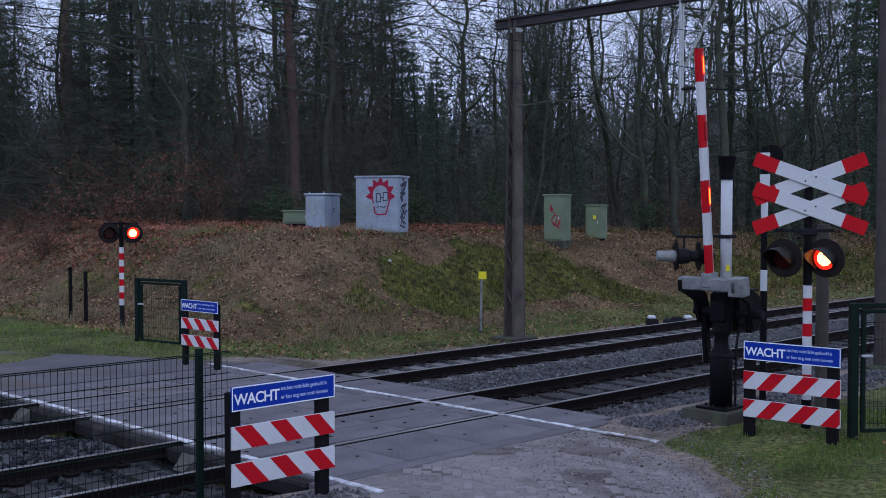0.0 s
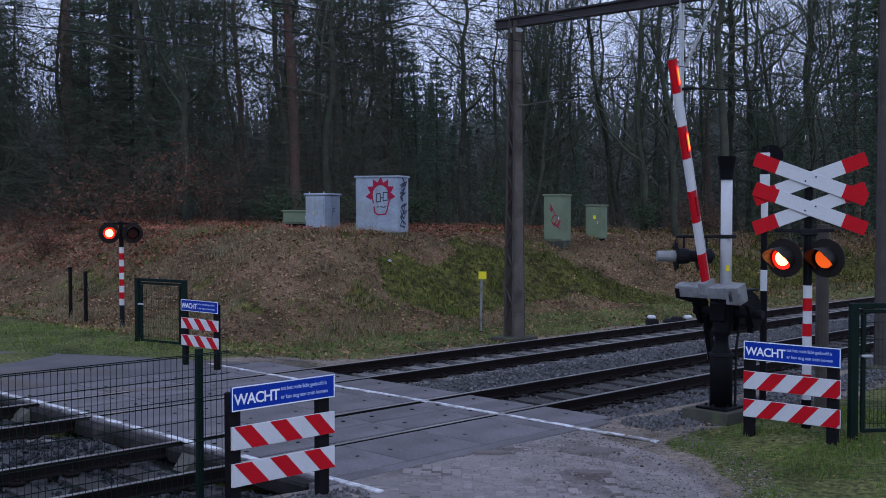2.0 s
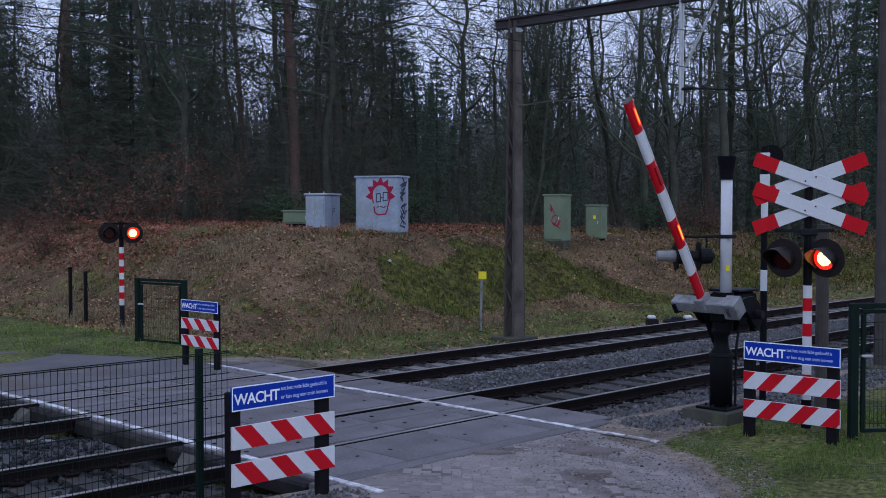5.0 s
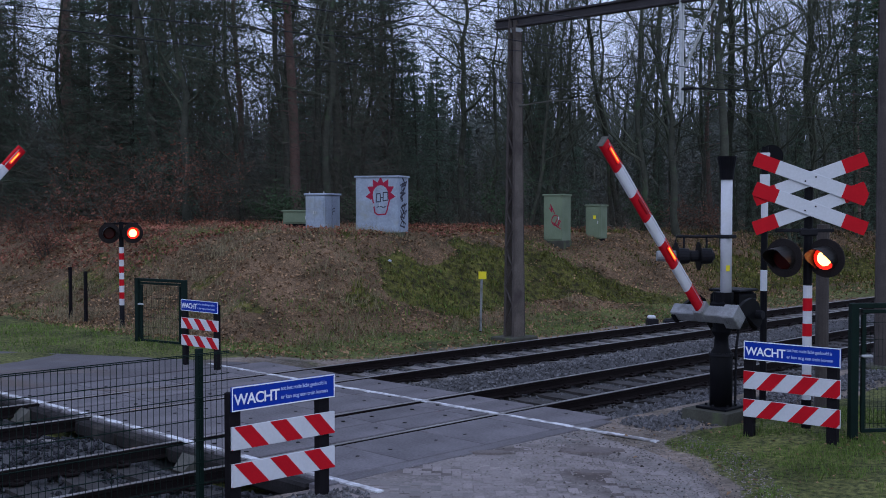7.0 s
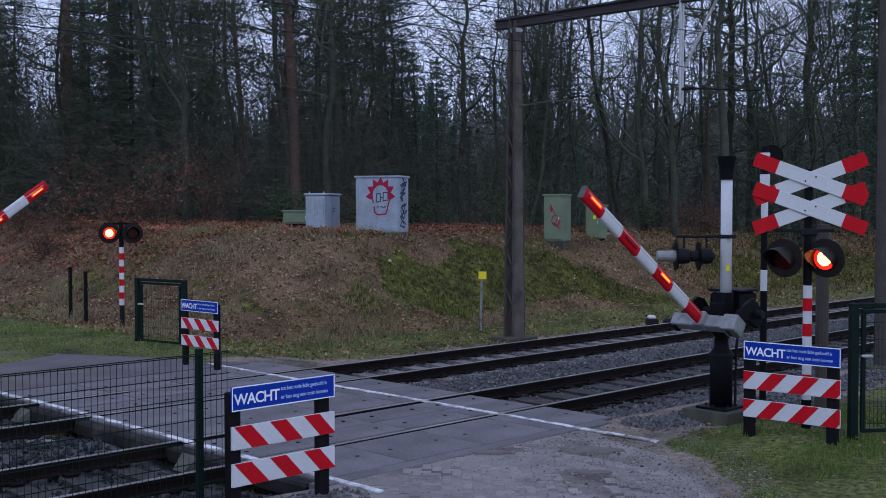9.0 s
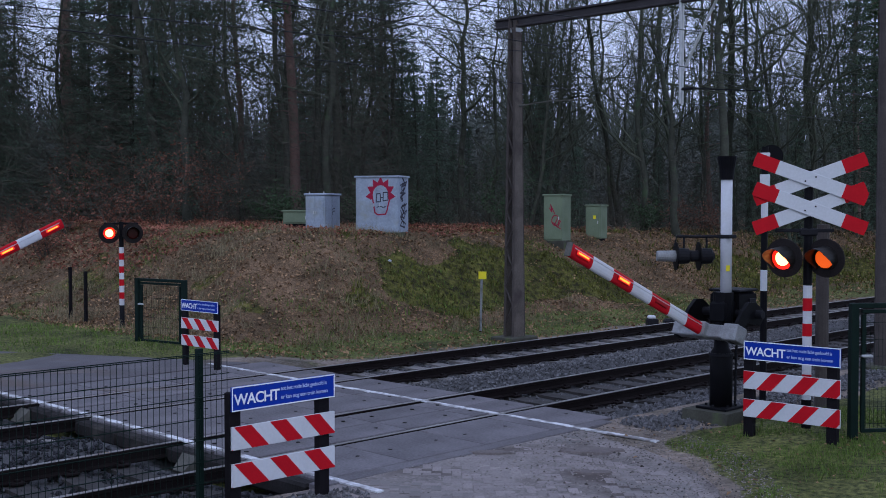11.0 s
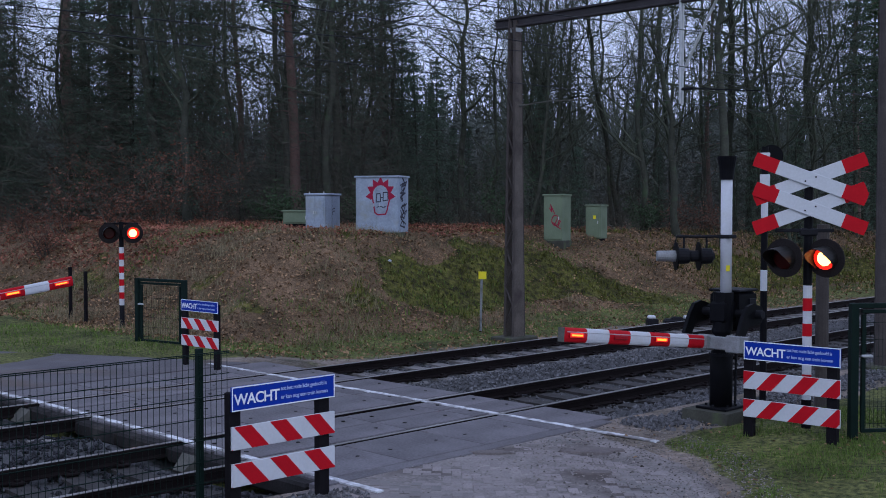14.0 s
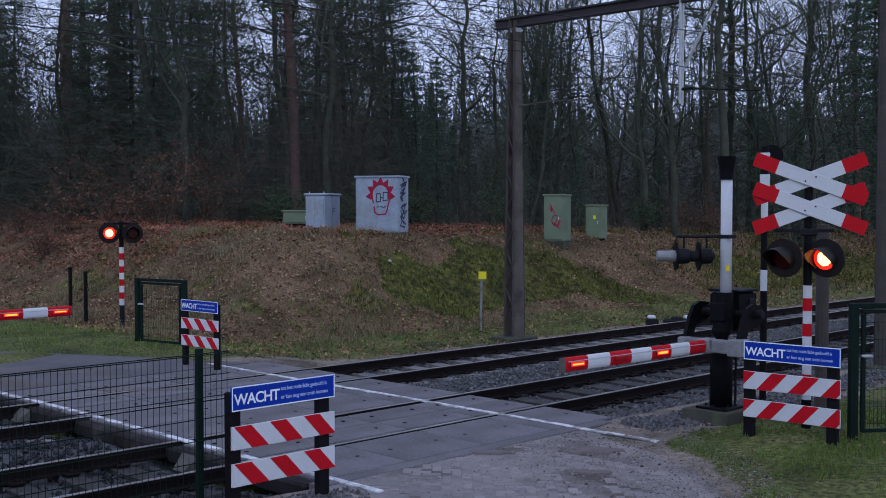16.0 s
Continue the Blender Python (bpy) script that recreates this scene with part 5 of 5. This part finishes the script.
# ---- what lies on the ground ----
def scatter_ground():
    rng = random.Random(33)
    lv, gr, ms, dg = Mesh(), Mesh(), Mesh(), Mesh()
    for _ in range(95000):
        x, y = rng.uniform(12.5, 38), rng.uniform(17.5, 38)
        c = cover(x, y)
        if (x + y) * 0.7071 > 48 or rng.random() > 0.2 + 0.8 * c[1] - 0.75 * c[2]:
            continue
        s = rng.uniform(0.025, 0.06)
        m = Matrix.Translation((x, y, land(x, y) + rng.uniform(0.01, 0.05))) @ Euler((rng.gauss(0, 0.5), rng.gauss(0, 0.5), rng.random() * 6.28)).to_matrix().to_4x4()
        lv.add([m @ Vector(p) for p in ((-s, 0, 0), (0, -0.6 * s, 0.012), (s, 0, 0), (0, 0.6 * s, 0.012))], [(0, 1, 2, 3)])
    for _ in range(26000):
        x, y = rng.uniform(36, 60), rng.uniform(18.5, 30)
        c = cover(x, y)
        if (x - y) * 0.7071 > 0.42 * (x + y) * 0.7071 or rng.random() > 0.12 + 0.7 * c[1] - 0.6 * c[2]:
            continue
        s = rng.uniform(0.04, 0.09)
        m = Matrix.Translation((x, y, land(x, y) + rng.uniform(0.01, 0.05))) @ Euler((rng.gauss(0, 0.5), rng.gauss(0, 0.5), rng.random() * 6.28)).to_matrix().to_4x4()
        lv.add([m @ Vector(p) for p in ((-s, 0, 0), (0, -0.6 * s, 0.012), (s, 0, 0), (0, 0.6 * s, 0.012))], [(0, 1, 2, 3)])
    for _ in range(260):
        x, y = rng.uniform(9.5, 14.5), rng.uniform(3.0, 8.8)
        if x < road_edge(y) and rng.random() < 0.85:
            continue
        s = rng.uniform(0.015, 0.035)
        m = Matrix.Translation((x, y, max(land(x, y), -0.04) + 0.03)) @ Euler((rng.gauss(0, 0.4), rng.gauss(0, 0.4), rng.random() * 6.28)).to_matrix().to_4x4()
        lv.add([m @ Vector(p) for p in ((-s, 0, 0), (0, -0.6 * s, 0.012), (s, 0, 0), (0, 0.6 * s, 0.012))], [(0, 1, 2, 3)])
    rl = Mesh()
    for _ in range(52000):
        x, y = spot(rng.uniform(-1.2, 1.1), rng.uniform(31.5, 50))
        b = (x - y) / (x + y) / 0.39
        if y < 23.6 or x < 14 or rng.random() > 0.5 + 0.5 * smoothstep(-0.5, -0.7, b) + noise.noise((x * 0.5, y * 0.5, 71)):
            continue
        if land(x, y) < (0.9 if b < -0.5 else 1.9):
            continue
        s = rng.uniform(0.03, 0.075)
        m = Matrix.Translation((x, y, land(x, y) + rng.uniform(0.02, 0.1))) @ Euler((rng.gauss(0, 0.6), rng.gauss(0, 0.6), rng.random() * 6.28)).to_matrix().to_4x4()
        rl.add([m @ Vector(p) for p in ((-s, 0, 0), (0, -0.6 * s, 0.012), (s, 0, 0), (0, 0.6 * s, 0.012))], [(0, 1, 2, 3)])
    tagged(rl.part("beech_litter", M_REDLEAF), "red-brown beech leaves lying under the trees", "leaves", kind="stuff")
    tagged(lv.part("leaf_litter", M_LEAF), "brown fallen leaves lying on the bank and verge", "leaves", kind="stuff")

    def blade(me, x, y, z, h, w):
        a = rng.random() * 6.28
        d = Vector((math.cos(a), math.sin(a), 0))
        b = Vector((rng.gauss(0, 0.35), rng.gauss(0, 0.35), 1)) * h
        p = Vector((x, y, z - 0.01))
        me.add([p - d * w, p + d * w, p + b], [(0, 1, 2)])
    # near verge, far verge, along the road
    for _ in range(60000):
        x, y = rng.uniform(8.8, 15.0), rng.uniform(3.5, 9.0)
        c = cover(x, y)
        if x < road_edge(y) + rng.uniform(-0.1, 0.25) or noise.noise((x * 1.1, y * 1.1, 9)) + 0.5 * noise.noise((x * 3.5, y * 3.5, 19)) + rng.uniform(-0.25, 0.3) < 0.08 + c[0]:
            continue
        blade(gr, x, y, land(x, y), rng.uniform(0.025, 0.09), rng.uniform(0.003, 0.007))
    for _ in range(34000):
        x, y = rng.uniform(8, 32), rng.uniform(17.2, 27)
        c = cover(x, y)
        if x < 11.8 + 0.5 * max(0, 20 - y) - 0.65 * max(0, y - 18) or c[1] > 0.7 or noise.noise((x * 0.8, y * 0.8, 9)) + rng.uniform(-0.4, 0.6) < c[0] * 0.6 + (0.18 if x > 15 else 0):
            continue
        blade(gr, x, y, land(x, y), rng.uniform(0.04, 0.13), rng.uniform(0.006, 0.014))
    for _ in range(30000):
        x, y = rng.uniform(13.5, 34), rng.uniform(20, 34)
        if (x + y) * 0.7071 > 33.5 or noise.noise((x * 0.4, y * 0.4, 52)) + rng.uniform(-0.2, 0.2) < 0.24:
            continue
        blade(gr, x, y, land(x, y), rng.uniform(0.05, 0.2), rng.uniform(0.006, 0.016))
    tagged(gr.part("grass", M_GRASS), "short green winter grass with bare patches", "grass", kind="stuff")
    for _ in range(30000):
        x, y = rng.uniform(18, 36), rng.uniform(19.5, 26)
        c = cover(x, y)
        if rng.random() > c[2] * 1.15:
            continue
        blade(ms, x, y, land(x, y) - 0.02, rng.uniform(0.05, 0.2) * (0.6 + 0.9 * max(0, noise.noise((x * 1.6, y * 1.6, 40)))), rng.uniform(0.015, 0.04))
    for _ in range(16000):
        x, y = rng.uniform(34, 58), rng.uniform(19.0, 26)
        c = cover(x, y)
        if rng.random() > c[2] * 1.1 + 0.12:
            continue
        blade(ms, x, y, land(x, y) - 0.02, rng.uniform(0.08, 0.26), rng.uniform(0.02, 0.05))
    tagged(ms.part("moss", M_MOSS), "olive moss and heather tufts on the bank", "moss", kind="stuff")
    for _ in range(3200):
        x, y = rng.uniform(13.4, 34), rng.uniform(20.2, 34)
        if (x + y) * 0.7071 > 34 or noise.noise((x * 0.45, y * 0.45, 20)) < 0.02 or cover(x, y)[2] > 0.6:
            continue
        for _ in range(20):
            blade(dg, x + rng.gauss(0, 0.16), y + rng.gauss(0, 0.16), land(x, y), rng.uniform(0.08, 0.32), rng.uniform(0.005, 0.01))
    tagged(dg.part("dry_grass", M_DRYGRASS), "tufts of dry yellowish grass on the bank", "grass", kind="stuff")


scatter_ground()


def scatter_grit():
    rng = random.Random(77)
    g = Mesh()
    for _ in range(7000):
        y = rng.uniform(4.2, 8.9)
        e = road_edge(y)
        x = e + 0.9 - abs(rng.gauss(0, 1.6))
        if x < 7.0 or x > 13:
            continue
        s = rng.uniform(0.004, 0.013) * (2 if rng.random() < 0.04 else 1)
        z = max(land(x, y), -0.012 if x < e else -1) + s * 0.3
        a = rng.random() * 6.28
        g.add([(x + s * math.cos(a + q) * rng.uniform(0.7, 1.4), y + s * math.sin(a + q), z) for q in (0, 1.6, 3.1, 4.7)] + [(x, y, z + s * 0.8)], [(0, 1, 4), (1, 2, 4), (2, 3, 4), (3, 0, 4)])
    tagged(g.part("road_grit", M_GRIT), "loose grit and crumbs of soil on the road", "grit", kind="stuff")


scatter_grit()


# ---- paving bricks of the near road ----
def lay_bricks():
    """Herringbone bricks; the nearest are single pieces, the rest one part."""
    w, h = 0.21, 0.105
    me = Mesh().box((0, 0, 0), (w - 0.007, h - 0.007, 0.08), 0.006).data("brick", M_BRICK)
    rest = Mesh()
    rng = random.Random(5)
    singles = 0
    for i in range(-70, 80):
        for j in range(-60, 60):
            for k in (0, 1):
                # two bricks of each step of the weave
                u = i * h + (w / 2 if k == 0 else w + h / 2) - j * 0.0
                v = (h / 2 if k == 0 else w / 2)
                x = u * 1.0 + j * 2 * w * 0.5
                y = v + i * h - j * 2 * w * 0.5
                gx, gy = 9.4 + (x - y) * 0.7071, 6.3 + (x + y) * 0.7071
                if not (7.0 < gx < 11.7 and 3.4 < gy < 8.86) or gx > road_edge(gy) - 0.55 + 0.7 * noise.noise((gx * 0.8, gy * 0.8, 14)):
                    continue
                z = -0.0515 + 0.008 * noise.noise((gx * 0.9, gy * 0.9, 5)) + rng.uniform(-0.002, 0.002)
                m = Matrix.Translation((gx, gy, z)) @ pose(0, 0, 0, rng.uniform(-0.8, 0.8), rng.uniform(-0.8, 0.8), 45 + (90 if k else 0))
                if singles < 300 and 8.0 < gx < 10.6 and gy > 7.1:
                    b = new("brick", me)
                    b.parent = ROAD
                    b.matrix_basis = m
                    singles += 1
                else:
                    rest.box((0, 0, 0), (w - 0.007, h - 0.007, 0.08), 0, m=m)
    tagged(rest.part("bricks", M_BRICKREST, ROAD), "worn reddish-grey paving bricks", kind="stuff")


lay_bricks()

t = thing("paper_scrap", "crumpled white scrap of paper on the bank", "litter", pose(21.35, 23.45, land(21.35, 23.45) + 0.05, 20, 15, 30))
Mesh().box((0, 0, 0), (0.12, 0.09, 0.02), 0.006).box((0.02, 0.01, 0.03), (0.06, 0.07, 0.04), 0.012).part("scrap", M_WHITE, t)


# damp mud lying in the road's hollows
for mx, my, ra, rb in [(10.45, 8.03, 0.45, 0.2), (9.55, 8.76, 0.3, 0.1), (9.6, 7.3, 0.22, 0.1), (8.79, 18.55, 1.5, 0.35), (9.02, 15.59, 0.9, 0.2)]:
    me = Mesh()
    ring = []
    for q in range(40):
        a = 2 * math.pi * q / 40
        k = 0.75 + 0.45 * noise.noise((math.cos(a) * 1.3 + mx, math.sin(a) * 1.3 + my, 3)) + 0.18 * noise.noise((math.cos(a) * 5 + mx, math.sin(a) * 5, 6))
        ux, uy = ra * k * math.cos(a), rb * k * math.sin(a)
        ring.append((mx + (ux - uy) * 0.7071, my - (ux + uy) * 0.7071))
    me.add([(x, y, 0.0045) for x, y in ring] + [(mx + (x - mx) * 1.12, my + (y - my) * 1.12, -0.02) for x, y in ring], [tuple(range(40))[::-1]] + [(i, (i + 1) % 40, 40 + (i + 1) % 40, 40 + i) for i in range(40)])
    me.part("mud_patch", M_MUD, ROAD, "damp brown mud patch")


# ---- what moves ----
def motions():
    """The booms fall, and the lamps blink."""
    near = [(0.0, 84.1), (0.5, 84.0), (1.0, 81.5), (1.5, 76.8), (2.0, 73.8), (3.5, 64.8), (7.0, 44.6), (9.0, 33.3), (11.5, 19.2), (12.5, 13.6), (13.5, 8.7), (14.5, 4.0), (15.0, 1.6), (15.3, 0.7), (16.0, 0.7)]
    far = [(0.0, 84.0), (0.8, 83.8), (1.5, 79.5), (3.5, 67.5), (6.3, 51.3), (7.0, 47.1), (8.0, 41.2), (9.0, 35.6), (12.5, 15.9), (14.5, 5.7), (15.0, 3.2), (15.5, 0.7), (16.0, 0.0)]

    def blink(ob, on, off, spans):
        rows = [(0.0, on if spans and spans[0][0] <= 0 else off)]
        for a, b in spans:
            if a > 0:
                rows += [(a - 0.034, off), (a, on)]
            if b <= 16.0:
                rows += [(b - 0.034, on), (b, off)]
        rows.append((16.0, rows[-1][1]))
        clean = []
        for t, m in rows:
            if clean and frame(t) <= frame(clean[-1][0]):
                continue
            clean.append((t, m))
        walk(ob, clean)

    def spans(start, period, length, invert):
        out = [(start + k * period, start + k * period + length) for k in range(26)]
        out = [(a, min(b, 16.1)) for a, b in out if a < 16]
        if not invert:
            return out
        gaps, t = [], 0.0
        for a, b in out:
            if a - t > 0.01:
                gaps.append((t, a))
            t = b
        if t < 15.95:
            gaps.append((t, 16.1))
        return gaps

    beat = {"near": (0.06, 0.643, 0.26), "far": (0.07, 0.636, 0.2)}
    # each lamp glows on for a moment after it goes out
    for bulb, fade, which, side in BLINKS:
        lit = [(a, 7.985 if 7.9 < b < 8.05 and which == "near" else b) for a, b in spans(*beat[which], False)]
        if side == "right":
            early = 0.015 if which == "far" else 0.0
            edges = [0.0] + [q for a, b in lit for q in (a, b - early)] + [16.1]
            lit = [(a, b) for a, b in zip(edges[::2], edges[1::2]) if b - a > 0.01]
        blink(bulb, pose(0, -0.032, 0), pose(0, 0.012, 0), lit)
        blink(fade, pose(0, -0.027, 0), pose(0, 0.012, 0), [(b, b + 0.036) for a, b in lit if b < 15.9])
    for arm, which, lamps in BOOMS:
        rows = near if which == "near" else far
        walk(arm, [(t, pose(0.163, 0, 1.396, 0, a, 0)) for t, a in rows])
        for g, (x, y, z), s, key in lamps:
            on, off = pose(x, y, z), pose(x, y - 0.03 * s, z)
            if which == "near":
                blink(g, on, off, spans(*beat[which], key == "third"))
            else:
                blink(g, on, off, spans(0.215, 0.636, 0.235, key == "second"))


motions()
